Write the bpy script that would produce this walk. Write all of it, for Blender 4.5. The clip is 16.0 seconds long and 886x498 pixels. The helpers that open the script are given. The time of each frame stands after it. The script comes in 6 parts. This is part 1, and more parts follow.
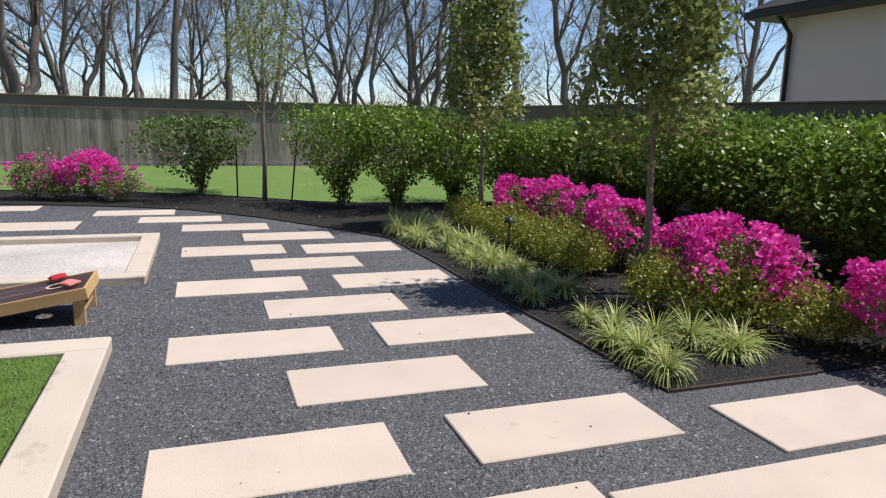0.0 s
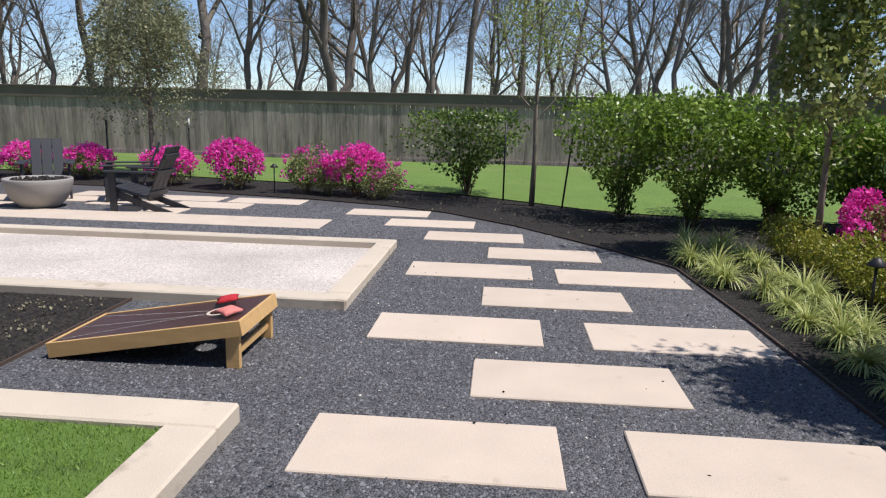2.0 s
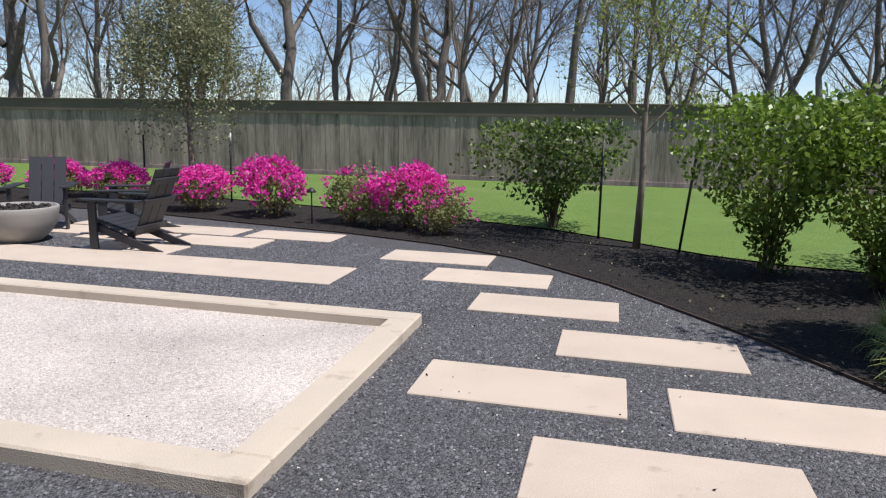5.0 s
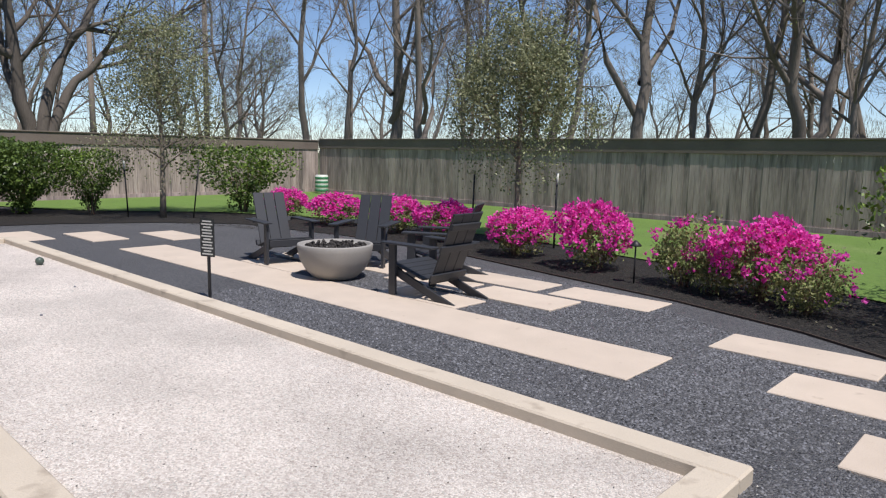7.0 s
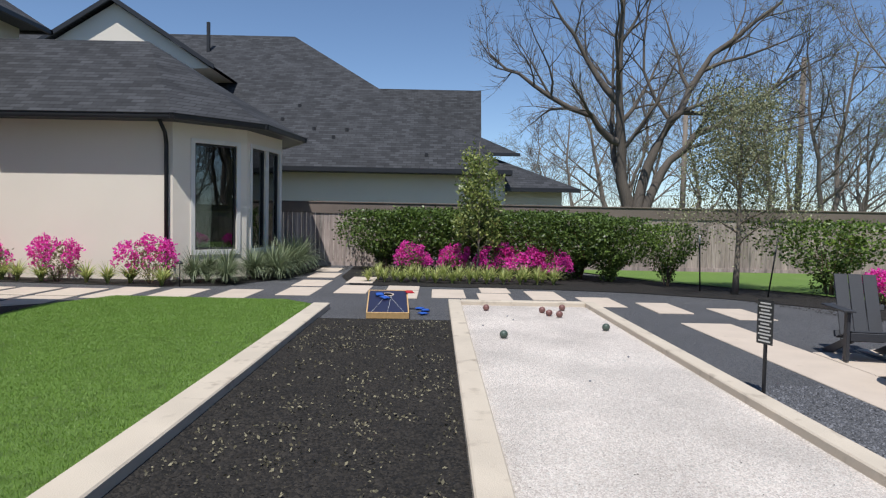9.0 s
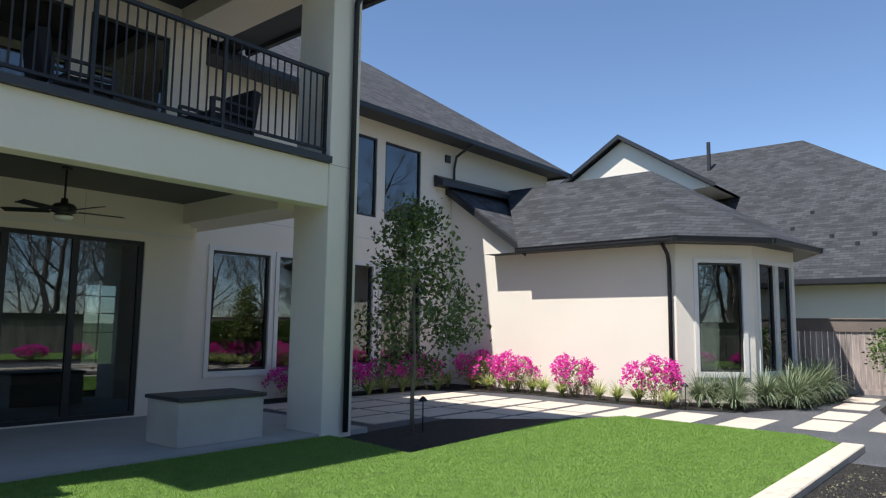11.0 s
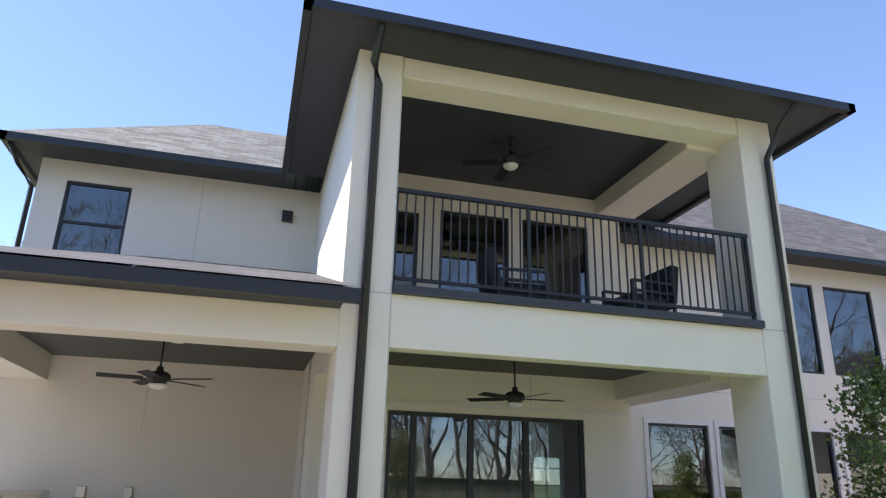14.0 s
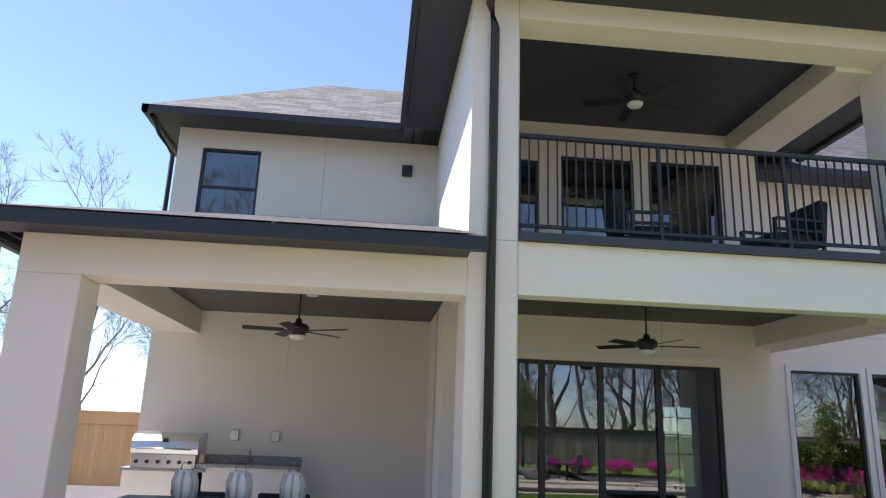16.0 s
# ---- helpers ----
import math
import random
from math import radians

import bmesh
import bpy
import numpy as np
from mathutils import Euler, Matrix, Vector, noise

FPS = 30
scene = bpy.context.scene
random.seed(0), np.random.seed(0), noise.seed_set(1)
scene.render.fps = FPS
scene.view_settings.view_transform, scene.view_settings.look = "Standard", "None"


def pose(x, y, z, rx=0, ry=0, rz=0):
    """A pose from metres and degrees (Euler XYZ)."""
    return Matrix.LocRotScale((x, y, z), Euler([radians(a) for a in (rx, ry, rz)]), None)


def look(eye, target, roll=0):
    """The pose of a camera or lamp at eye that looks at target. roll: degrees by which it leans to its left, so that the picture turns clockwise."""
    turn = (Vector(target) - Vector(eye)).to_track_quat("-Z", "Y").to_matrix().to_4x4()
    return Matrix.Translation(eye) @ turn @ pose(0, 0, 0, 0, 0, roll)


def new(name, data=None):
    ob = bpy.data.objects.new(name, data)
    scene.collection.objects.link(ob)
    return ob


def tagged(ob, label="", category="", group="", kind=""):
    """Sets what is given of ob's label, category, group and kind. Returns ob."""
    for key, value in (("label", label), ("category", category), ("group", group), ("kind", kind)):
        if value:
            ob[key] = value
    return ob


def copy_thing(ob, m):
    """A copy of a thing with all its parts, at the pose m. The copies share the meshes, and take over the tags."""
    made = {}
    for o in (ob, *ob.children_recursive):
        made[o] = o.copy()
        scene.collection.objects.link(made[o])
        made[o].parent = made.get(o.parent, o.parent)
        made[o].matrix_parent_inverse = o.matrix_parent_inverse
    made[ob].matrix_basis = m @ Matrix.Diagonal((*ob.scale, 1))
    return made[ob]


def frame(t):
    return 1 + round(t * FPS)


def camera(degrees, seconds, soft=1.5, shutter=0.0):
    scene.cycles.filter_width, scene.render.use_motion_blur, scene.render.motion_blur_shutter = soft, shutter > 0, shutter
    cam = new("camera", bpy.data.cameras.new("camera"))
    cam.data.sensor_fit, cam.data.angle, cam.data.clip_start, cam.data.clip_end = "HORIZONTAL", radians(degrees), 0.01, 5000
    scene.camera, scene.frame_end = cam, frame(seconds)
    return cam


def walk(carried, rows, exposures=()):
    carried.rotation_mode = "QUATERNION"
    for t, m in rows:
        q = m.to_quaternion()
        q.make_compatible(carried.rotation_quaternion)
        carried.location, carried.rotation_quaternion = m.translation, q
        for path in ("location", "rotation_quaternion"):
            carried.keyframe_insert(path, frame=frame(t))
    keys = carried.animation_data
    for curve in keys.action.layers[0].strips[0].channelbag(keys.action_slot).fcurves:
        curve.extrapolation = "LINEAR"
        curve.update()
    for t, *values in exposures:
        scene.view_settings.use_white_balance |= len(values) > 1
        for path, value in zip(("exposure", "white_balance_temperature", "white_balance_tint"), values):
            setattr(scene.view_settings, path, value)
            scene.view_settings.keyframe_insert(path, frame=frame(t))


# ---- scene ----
cam = camera(65.8, 16.0, soft=1.2)
# the clip brightens when it looks up at the shaded house
EXPO = [(0, 0.25, 6600, 13), (6.0, 0.2, 6600, 13), (8.0, 0.05, 6500, 11), (9.0, 0.07, 6400, 9), (9.6, 0.14, 6350, 8), (10.2, 0.45, 6400, 8), (12.3, 1.0, 6650, 11), (13.3, 1.5, 6750, 14), (14.0, 1.6, 6800, 16), (16.0, 1.55, 6850, 18)]
PATH = [
    (0, (0.485, -0.87, 1.707), (1.135, 0.983, 1.329), 1.5),
    (0.5, (0.717, -0.324, 1.665), (1.051, 1.61, 1.283), 1.4),
    (1, (0.867, 0.187, 1.632), (0.933, 2.147, 1.241), 1.2),
    (1.5, (0.982, 0.713, 1.643), (0.957, 2.673, 1.248), 1.2),
    (2, (1.084, 1.231, 1.566), (0.918, 3.185, 1.169), 1.4),
    (2.5, (1.206, 1.787, 1.508), (0.925, 3.718, 1.067), 1.3),
    (3, (1.277, 2.262, 1.401), (0.879, 4.166, 0.938), 1.6),
    (3.5, (1.272, 2.731, 1.413), (0.796, 4.616, 0.944), 1.4),
    (3.7, (1.289, 2.895, 1.443), (0.815, 4.784, 0.984), 1.2),
    (5.8, (1.174, 4.729, 1.545), (0.679, 6.639, 1.22), 0.5),
    (6, (1.135, 4.879, 1.54), (0.542, 6.761, 1.216), 0.3),
    (6.5, (0.999, 5.233, 1.585), (0.032, 6.956, 1.276), 0.6),
    (7, (0.918, 5.602, 1.56), (-0.432, 7.052, 1.285), 1.1),
    (7.5, (0.812, 5.886, 1.539), (-0.789, 7.058, 1.282), 1.1),
    (8, (0.655, 6.065, 1.557), (-1.134, 6.934, 1.349), 1.0),
    (8.5, (0.564, 6.205, 1.521), (-1.384, 6.634, 1.375), 0.9),
    (9, (0.44, 6.119, 1.532), (-1.558, 6.137, 1.443), 1.1),
    (9.5, (0.205, 6.123, 1.535), (-1.717, 5.573, 1.501), 1.0),
    (10, (0.159, 6.049, 1.506), (-1.625, 5.145, 1.529), 1.2),
    (10.2, (0.152, 6.015, 1.512), (-1.585, 5.025, 1.554), 1.2),
    (12.3, (0.378, 6.316, 1.872), (-0.726, 4.752, 2.451), 1.2),
    (12.5, (0.376, 6.291, 1.883), (-0.677, 4.706, 2.499), 1.2),
    (13, (0.373, 6.261, 1.907), (-0.543, 4.601, 2.544), 1.3),
    (13.5, (0.367, 6.224, 1.895), (-0.335, 4.465, 2.537), 1.4),
    (14, (0.391, 6.185, 1.918), (-0.101, 4.355, 2.558), 1.6),
    (14.5, (0.408, 6.15, 1.919), (0.062, 4.287, 2.561), 1.8),
    (15, (0.457, 6.132, 1.911), (0.194, 4.256, 2.553), 1.9),
    (15.5, (0.487, 6.095, 1.894), (0.266, 4.21, 2.527), 2.1),
    (16, (0.511, 6.067, 1.864), (0.332, 4.139, 2.365), 2.1),
]
walk(cam, [(t, look(eye, target, roll)) for t, eye, target, roll in PATH], exposures=EXPO)

# exposure, sun and sky
scene.view_settings.exposure = 0.0
world = bpy.data.worlds.new("sky_world")
scene.world = world
world.use_nodes = True
wn = world.node_tree.nodes
sky = wn.new("ShaderNodeTexSky")
sky.sky_type = "NISHITA"
sky.sun_disc = False
SUN_EL, SUN_AZ = radians(62.5), radians(103)
sky.sun_elevation, sky.sun_rotation = SUN_EL, SUN_AZ
sky.air_density, sky.dust_density, sky.ozone_density = 0.85, 0.1, 3.2
sky.altitude = 1200
world.node_tree.links.new(sky.outputs[0], wn["Background"].inputs[0])
wn["Background"].inputs[1].default_value = 0.12
sun = new("sun", bpy.data.lights.new("sun", "SUN"))
sun.data.energy, sun.data.angle, sun.data.color = 4.2, radians(0.53), (1.0, 0.965, 0.92)
sd = Vector((math.sin(SUN_AZ) * math.cos(SUN_EL), math.cos(SUN_AZ) * math.cos(SUN_EL), math.sin(SUN_EL)))
sun.matrix_world = look(sd * 50, (0, 0, 0))


# ---- materials ----
def mat(name, base, rough=0.6, metal=0.0, vary=(), bump=0.0, bscale=200.0, big=0.12, bigscale=1.2, spec=0.5, rnd=0.0, stretch=(1, 1, 1), island=0.0, bdist=0.01):
    """A surface: base colour, broad stains and fine grain in object metres, optional bump and per-object change."""
    m = bpy.data.materials.new(name)
    m.use_nodes = True
    nt = m.node_tree
    n, l = nt.nodes, nt.links
    p = n["Principled BSDF"]
    p.inputs["Roughness"].default_value, p.inputs["Metallic"].default_value = rough, metal
    p.inputs["Specular IOR Level"].default_value = spec
    geo = n.new("ShaderNodeNewGeometry")
    mp = n.new("ShaderNodeMapping")
    mp.inputs["Scale"].default_value = stretch
    l.new(geo.outputs["Position"], mp.inputs[0])
    broad, fine = n.new("ShaderNodeTexNoise"), n.new("ShaderNodeTexNoise")
    broad.inputs["Scale"].default_value, fine.inputs["Scale"].default_value = bigscale, bscale
    broad.inputs["Detail"].default_value, fine.inputs["Detail"].default_value = 6, 3
    l.new(mp.outputs[0], broad.inputs["Vector"])
    l.new(mp.outputs[0], fine.inputs["Vector"])
    hsv = n.new("ShaderNodeHueSaturation")
    hsv.inputs["Color"].default_value = (*base, 1)
    a = n.new("ShaderNodeMath"); a.operation = "MULTIPLY_ADD"
    l.new(broad.outputs[0], a.inputs[0]); a.inputs[1].default_value = 4 * big; a.inputs[2].default_value = 1 - 2 * big
    b = n.new("ShaderNodeMath"); b.operation = "MULTIPLY_ADD"
    l.new(fine.outputs[0], b.inputs[0]); b.inputs[1].default_value = 2 * big; l.new(a.outputs[0], b.inputs[2])
    last = b
    if rnd or island:
        src = n.new("ShaderNodeObjectInfo").outputs["Random"] if rnd else geo.outputs["Random Per Island"]
        c = n.new("ShaderNodeMath"); c.operation = "MULTIPLY_ADD"
        l.new(src, c.inputs[0]); c.inputs[1].default_value = 2 * (rnd or island); l.new(b.outputs[0], c.inputs[2])
        d = n.new("ShaderNodeMath"); d.operation = "SUBTRACT"
        l.new(c.outputs[0], d.inputs[0]); d.inputs[1].default_value = big + (rnd or island)
        last = d
    l.new(last.outputs[0], hsv.inputs["Value"])
    out = hsv.outputs[0]
    for col, scale, lo, hi in vary:
        t = n.new("ShaderNodeTexNoise"); t.inputs["Scale"].default_value = scale; t.inputs["Detail"].default_value = 4
        l.new(mp.outputs[0], t.inputs["Vector"])
        r = n.new("ShaderNodeMapRange"); r.inputs[1].default_value, r.inputs[2].default_value = lo, hi
        l.new(t.outputs[0], r.inputs[0])
        mx = n.new("ShaderNodeMix"); mx.data_type = "RGBA"
        l.new(r.outputs[0], mx.inputs[0]); l.new(out, mx.inputs[6]); mx.inputs[7].default_value = (*col, 1)
        out = mx.outputs[2]
    l.new(out, p.inputs["Base Color"])
    if bump:
        bp = n.new("ShaderNodeBump"); bp.inputs["Strength"].default_value = bump; bp.inputs["Distance"].default_value = bdist
        l.new(fine.outputs[0], bp.inputs["Height"]); l.new(bp.outputs[0], p.inputs["Normal"])
    return m


def stones_mat(name, cols, scale, rough=0.85, bump=1.0, bdist=0.01, patch=0.15):
    """Loose stones: a cell pattern at true stone size, each cell with its own tone and a raised middle."""
    m = bpy.data.materials.new(name)
    m.use_nodes = True
    n, l = m.node_tree.nodes, m.node_tree.links
    p = n["Principled BSDF"]
    p.inputs["Roughness"].default_value = rough
    geo = n.new("ShaderNodeNewGeometry")
    v = n.new("ShaderNodeTexVoronoi"); v.inputs["Scale"].default_value = scale
    l.new(geo.outputs["Position"], v.inputs["Vector"])
    sep = n.new("ShaderNodeSeparateColor"); l.new(v.outputs["Color"], sep.inputs[0])
    ramp = n.new("ShaderNodeValToRGB")
    els = ramp.color_ramp.elements
    els[0].position, els[0].color = 0.0, (*cols[0], 1)
    els[1].position, els[1].color = 1.0, (*cols[-1], 1)
    for k, c in enumerate(cols[1:-1]):
        e = els.new((k + 1) / (len(cols) - 1) if len(cols) < 5 else (k + 1) / len(cols)); e.color = (*c, 1)
    l.new(sep.outputs[0], ramp.inputs[0])
    t = n.new("ShaderNodeTexNoise"); t.inputs["Scale"].default_value = 0.9; t.inputs["Detail"].default_value = 7
    l.new(geo.outputs["Position"], t.inputs["Vector"])
    a = n.new("ShaderNodeMath"); a.operation = "MULTIPLY_ADD"
    l.new(t.outputs[0], a.inputs[0]); a.inputs[1].default_value = 4 * patch; a.inputs[2].default_value = 1 - 2 * patch
    hsv = n.new("ShaderNodeHueSaturation"); l.new(ramp.outputs[0], hsv.inputs["Color"]); l.new(a.outputs[0], hsv.inputs["Value"])
    l.new(hsv.outputs[0], p.inputs["Base Color"])
    bp = n.new("ShaderNodeBump"); bp.invert = True; bp.inputs["Strength"].default_value = bump; bp.inputs["Distance"].default_value = bdist
    l.new(v.outputs["Distance"], bp.inputs["Height"]); l.new(bp.outputs[0], p.inputs["Normal"])
    return m


def shingle_mat(name, base, along):
    """Asphalt shingles: courses with butt shadows as relief, tabs with their own tone. along: the axis (0 x, 1 y) of the courses."""
    m = bpy.data.materials.new(name)
    m.use_nodes = True
    n, l = m.node_tree.nodes, m.node_tree.links
    p = n["Principled BSDF"]; p.inputs["Roughness"].default_value = 0.9; p.inputs["Specular IOR Level"].default_value = 0.25
    geo = n.new("ShaderNodeNewGeometry"); sp = n.new("ShaderNodeSeparateXYZ"); l.new(geo.outputs["Position"], sp.inputs[0])
    cb = n.new("ShaderNodeCombineXYZ")
    l.new(sp.outputs[along], cb.inputs[0]); l.new(sp.outputs[2], cb.inputs[1])
    br = n.new("ShaderNodeTexBrick"); l.new(cb.outputs[0], br.inputs["Vector"])
    br.inputs["Scale"].default_value = 1.0
    br.inputs["Brick Width"].default_value, br.inputs["Row Height"].default_value = 0.32, 0.095
    br.inputs["Mortar Size"].default_value = 0.006
    br.inputs["Color1"].default_value = (*[c * 0.72 for c in base], 1)
    br.inputs["Color2"].default_value = (*[c * 1.35 for c in base], 1)
    br.inputs["Mortar"].default_value = (*[c * 0.45 for c in base], 1)
    t = n.new("ShaderNodeTexNoise"); t.inputs["Scale"].default_value = 2.2; t.inputs["Detail"].default_value = 9
    l.new(geo.outputs["Position"], t.inputs["Vector"])
    a = n.new("ShaderNodeMath"); a.operation = "MULTIPLY_ADD"; l.new(t.outputs[0], a.inputs[0]); a.inputs[1].default_value = 0.8; a.inputs[2].default_value = 0.6
    hsv = n.new("ShaderNodeHueSaturation"); l.new(br.outputs[0], hsv.inputs["Color"]); l.new(a.outputs[0], hsv.inputs["Value"])
    l.new(hsv.outputs[0], p.inputs["Base Color"])
    bp = n.new("ShaderNodeBump"); bp.inputs["Strength"].default_value = 0.7; bp.inputs["Distance"].default_value = 0.01; bp.invert = True
    l.new(br.outputs["Fac"], bp.inputs["Height"]); l.new(bp.outputs[0], p.inputs["Normal"])
    return m


def leaf_mat(name, base, other, rough=0.45, trans=0.25):
    """Leaves: each with its own tone between two colours, a little light passing through."""
    m = bpy.data.materials.new(name)
    m.use_nodes = True
    n, l = m.node_tree.nodes, m.node_tree.links
    p = n["Principled BSDF"]; p.inputs["Roughness"].default_value = rough
    geo = n.new("ShaderNodeNewGeometry")
    mx = n.new("ShaderNodeMix"); mx.data_type = "RGBA"
    l.new(geo.outputs["Random Per Island"], mx.inputs[0])
    mx.inputs[6].default_value, mx.inputs[7].default_value = (*base, 1), (*other, 1)
    l.new(mx.outputs[2], p.inputs["Base Color"])
    tr = n.new("ShaderNodeBsdfTranslucent"); l.new(mx.outputs[2], tr.inputs[0])
    ms = n.new("ShaderNodeMixShader"); ms.inputs[0].default_value = trans
    l.new(p.outputs[0], ms.inputs[1]); l.new(tr.outputs[0], ms.inputs[2]); l.new(ms.outputs[0], n["Material Output"].inputs[0])
    return m


def glass_mat(name, tint=(0.02, 0.025, 0.03)):
    """Tinted window glass before a dark room: a dark coat that mirrors as glass does."""
    m = bpy.data.materials.new(name)
    m.use_nodes = True
    n, l = m.node_tree.nodes, m.node_tree.links
    p = n["Principled BSDF"]
    gl = n.new("ShaderNodeBsdfGlossy"); gl.inputs["Roughness"].default_value = 0.01; gl.inputs[0].default_value = (0.85, 0.9, 0.92, 1)
    tr = n.new("ShaderNodeBsdfTransparent"); tr.inputs[0].default_value = (0.35, 0.4, 0.4, 1)
    fr = n.new("ShaderNodeFresnel"); fr.inputs[0].default_value = 2.2
    ms = n.new("ShaderNodeMixShader"); l.new(fr.outputs[0], ms.inputs[0]); l.new(tr.outputs[0], ms.inputs[1]); l.new(gl.outputs[0], ms.inputs[2])
    l.new(ms.outputs[0], n["Material Output"].inputs[0])
    return m


M = {}
M["gravel"] = stones_mat("dark_gravel", [(0.03, 0.031, 0.035), (0.065, 0.067, 0.075), (0.1, 0.102, 0.112), (0.17, 0.17, 0.175), (0.085, 0.085, 0.092)], 95, 0.7, 1.0, 0.012)
M["stone"] = mat("gravel_stone", (0.12, 0.122, 0.134), 0.65, island=0.85, big=0.1, bscale=60)
M["pale_stone"] = mat("pale_gravel_stone", (0.5, 0.48, 0.44), 0.8, island=0.2)
M["white_gravel"] = stones_mat("crushed_shell", [(0.44, 0.38, 0.34), (0.62, 0.56, 0.51), (0.77, 0.71, 0.65)], 95, 0.9, 0.9, 0.008, 0.24)
M["mulch"] = stones_mat("dark_mulch", [(0.008, 0.007, 0.006), (0.014, 0.012, 0.011), (0.025, 0.021, 0.018), (0.04, 0.033, 0.027)], 42, 0.9, 1.0, 0.03)
M["chip"] = mat("mulch_chip", (0.02, 0.017, 0.014), 0.9, island=0.8, big=0.1)
M["leaflitter"] = mat("dry_leaf", (0.19, 0.17, 0.11), 0.8, island=0.5)
M["paver"] = mat("cream_concrete", (0.6, 0.505, 0.415), 0.85, bump=0.35, bscale=140, big=0.07, bigscale=2.5, rnd=0.04, vary=[((0.42, 0.34, 0.27), 7, 0.66, 0.8), ((0.3, 0.25, 0.2), 70, 0.74, 0.8)])
M["curb"] = mat("curb_concrete", (0.54, 0.47, 0.38), 0.88, bump=0.4, bscale=120, big=0.1, bigscale=1.6, vary=[((0.33, 0.27, 0.21), 5, 0.6, 0.8)])
M["lawn"] = mat("turf", (0.15, 0.26, 0.045), 0.8, bump=1.0, bscale=220, big=0.16, bigscale=0.8, bdist=0.02, vary=[((0.1, 0.17, 0.03), 6, 0.5, 0.75)])
M["rear_turf"] = mat("rear_turf", (0.13, 0.22, 0.042), 0.85, bump=0.8, bscale=120, big=0.1, bigscale=0.9, bdist=0.02, vary=[((0.2, 0.27, 0.08), 0.7, 0.55, 0.75), ((0.1, 0.18, 0.035), 9, 0.55, 0.8)])
M["blade"] = leaf_mat("grass_blade", (0.15, 0.27, 0.035), (0.24, 0.38, 0.075), 0.5, 0.3)
M["far_grass"] = mat("rough_grass", (0.09, 0.11, 0.04), 0.9, bump=0.5, bscale=8, big=0.25, bigscale=0.2)
M["fence"] = mat("weathered_board", (0.36, 0.292, 0.264), 0.9, bump=0.5, bscale=30, big=0.45, bigscale=3.2, stretch=(1, 1, 0.12), rnd=0.16, vary=[((0.13, 0.115, 0.105), 5.5, 0.54, 0.74), ((0.5, 0.44, 0.39), 9, 0.6, 0.8)])
# weathered timber, darkened further to carry the shade under the fence top
M["fence_cap"] = mat("weathered_shaded_cap", (0.15, 0.12, 0.102), 0.9, bump=0.5, bscale=40, big=0.25, bigscale=1.0)
M["cedar"] = mat("new_cedar_board", (0.5, 0.29, 0.15), 0.8, bump=0.3, bscale=30, big=0.12, stretch=(1, 1, 0.12), rnd=0.1)
M["stucco"] = mat("offwhite_stucco", (0.78, 0.715, 0.62), 0.92, bump=0.25, bscale=90, big=0.03, bigscale=0.6, bdist=0.004)
M["trimwhite"] = mat("trim_paint", (0.74, 0.72, 0.68), 0.6, big=0.02)
M["dark"] = mat("charcoal_paint", (0.022, 0.023, 0.026), 0.45, big=0.08, bigscale=3)
M["soffit"] = mat("soffit_paint", (0.043, 0.046, 0.056), 0.6, big=0.06, bigscale=1.5, bump=0.1, bscale=20)
M["porchceil"] = mat("stained_ceiling", (0.06, 0.06, 0.055), 0.55, big=0.25, bigscale=1.2, stretch=(1, 6, 1), bump=0.2, bscale=20)
M["shingleX"] = shingle_mat("shingle_x", (0.062, 0.063, 0.069), 0)
M["shingleY"] = shingle_mat("shingle_y", (0.05, 0.052, 0.057), 1)
M["shingleB"] = shingle_mat("shingle_brown", (0.098, 0.104, 0.104), 0)
M["glass"] = glass_mat("window_glass")
M["room"] = mat("dim_room", (0.12, 0.11, 0.1), 0.9)
M["bronze"] = mat("bronze_glass_coat", (0.015, 0.017, 0.02), 0.06, big=0.02, spec=1.0)
M["chair"] = mat("charcoal_plastic_wood", (0.03, 0.032, 0.038), 0.5, big=0.12, bump=0.2, bscale=60, stretch=(1, 1, 1))
M["bowl"] = mat("cast_concrete_bowl", (0.3, 0.285, 0.265), 0.75, bump=0.2, bscale=60, big=0.08, bigscale=2.5)
M["lava"] = stones_mat("lava_rock", [(0.015, 0.014, 0.014), (0.04, 0.036, 0.034), (0.07, 0.06, 0.055)], 25, 0.95, 1.0, 0.05)
M["pine"] = mat("pine_board", (0.58, 0.37, 0.16), 0.55, bump=0.15, bscale=30, big=0.12, bigscale=4, stretch=(1, 6, 6))
M["deck_print"] = mat("dark_board_face", (0.06, 0.03, 0.028), 0.35, big=0.2, bigscale=4)
M["deck_navy"] = mat("navy_board_face", (0.022, 0.022, 0.05), 0.35, big=0.15, bigscale=4)
M["red"] = mat("red_canvas", (0.42, 0.02, 0.03), 0.9, bump=0.4, bscale=400)
M["pink"] = mat("faded_red_canvas", (0.62, 0.2, 0.18), 0.9, bump=0.4, bscale=400)
M["blue"] = mat("blue_canvas", (0.02, 0.09, 0.4), 0.9, bump=0.4, bscale=400)
M["steel"] = mat("brushed_steel", (0.55, 0.55, 0.54), 0.28, 1.0, big=0.05, stretch=(1, 8, 8), bscale=60, bump=0.05)
M["iron"] = mat("black_metal", (0.018, 0.018, 0.02), 0.5, big=0.1)
M["rust"] = mat("brown_steel_edging", (0.06, 0.04, 0.03), 0.8, big=0.2)
M["granite"] = mat("speckled_granite", (0.22, 0.22, 0.22), 0.25, big=0.1, vary=[((0.5, 0.5, 0.48), 60, 0.5, 0.6), ((0.03, 0.03, 0.03), 90, 0.55, 0.62)])
M["fanglass"] = mat("frosted_glass", (0.75, 0.73, 0.68), 0.5)
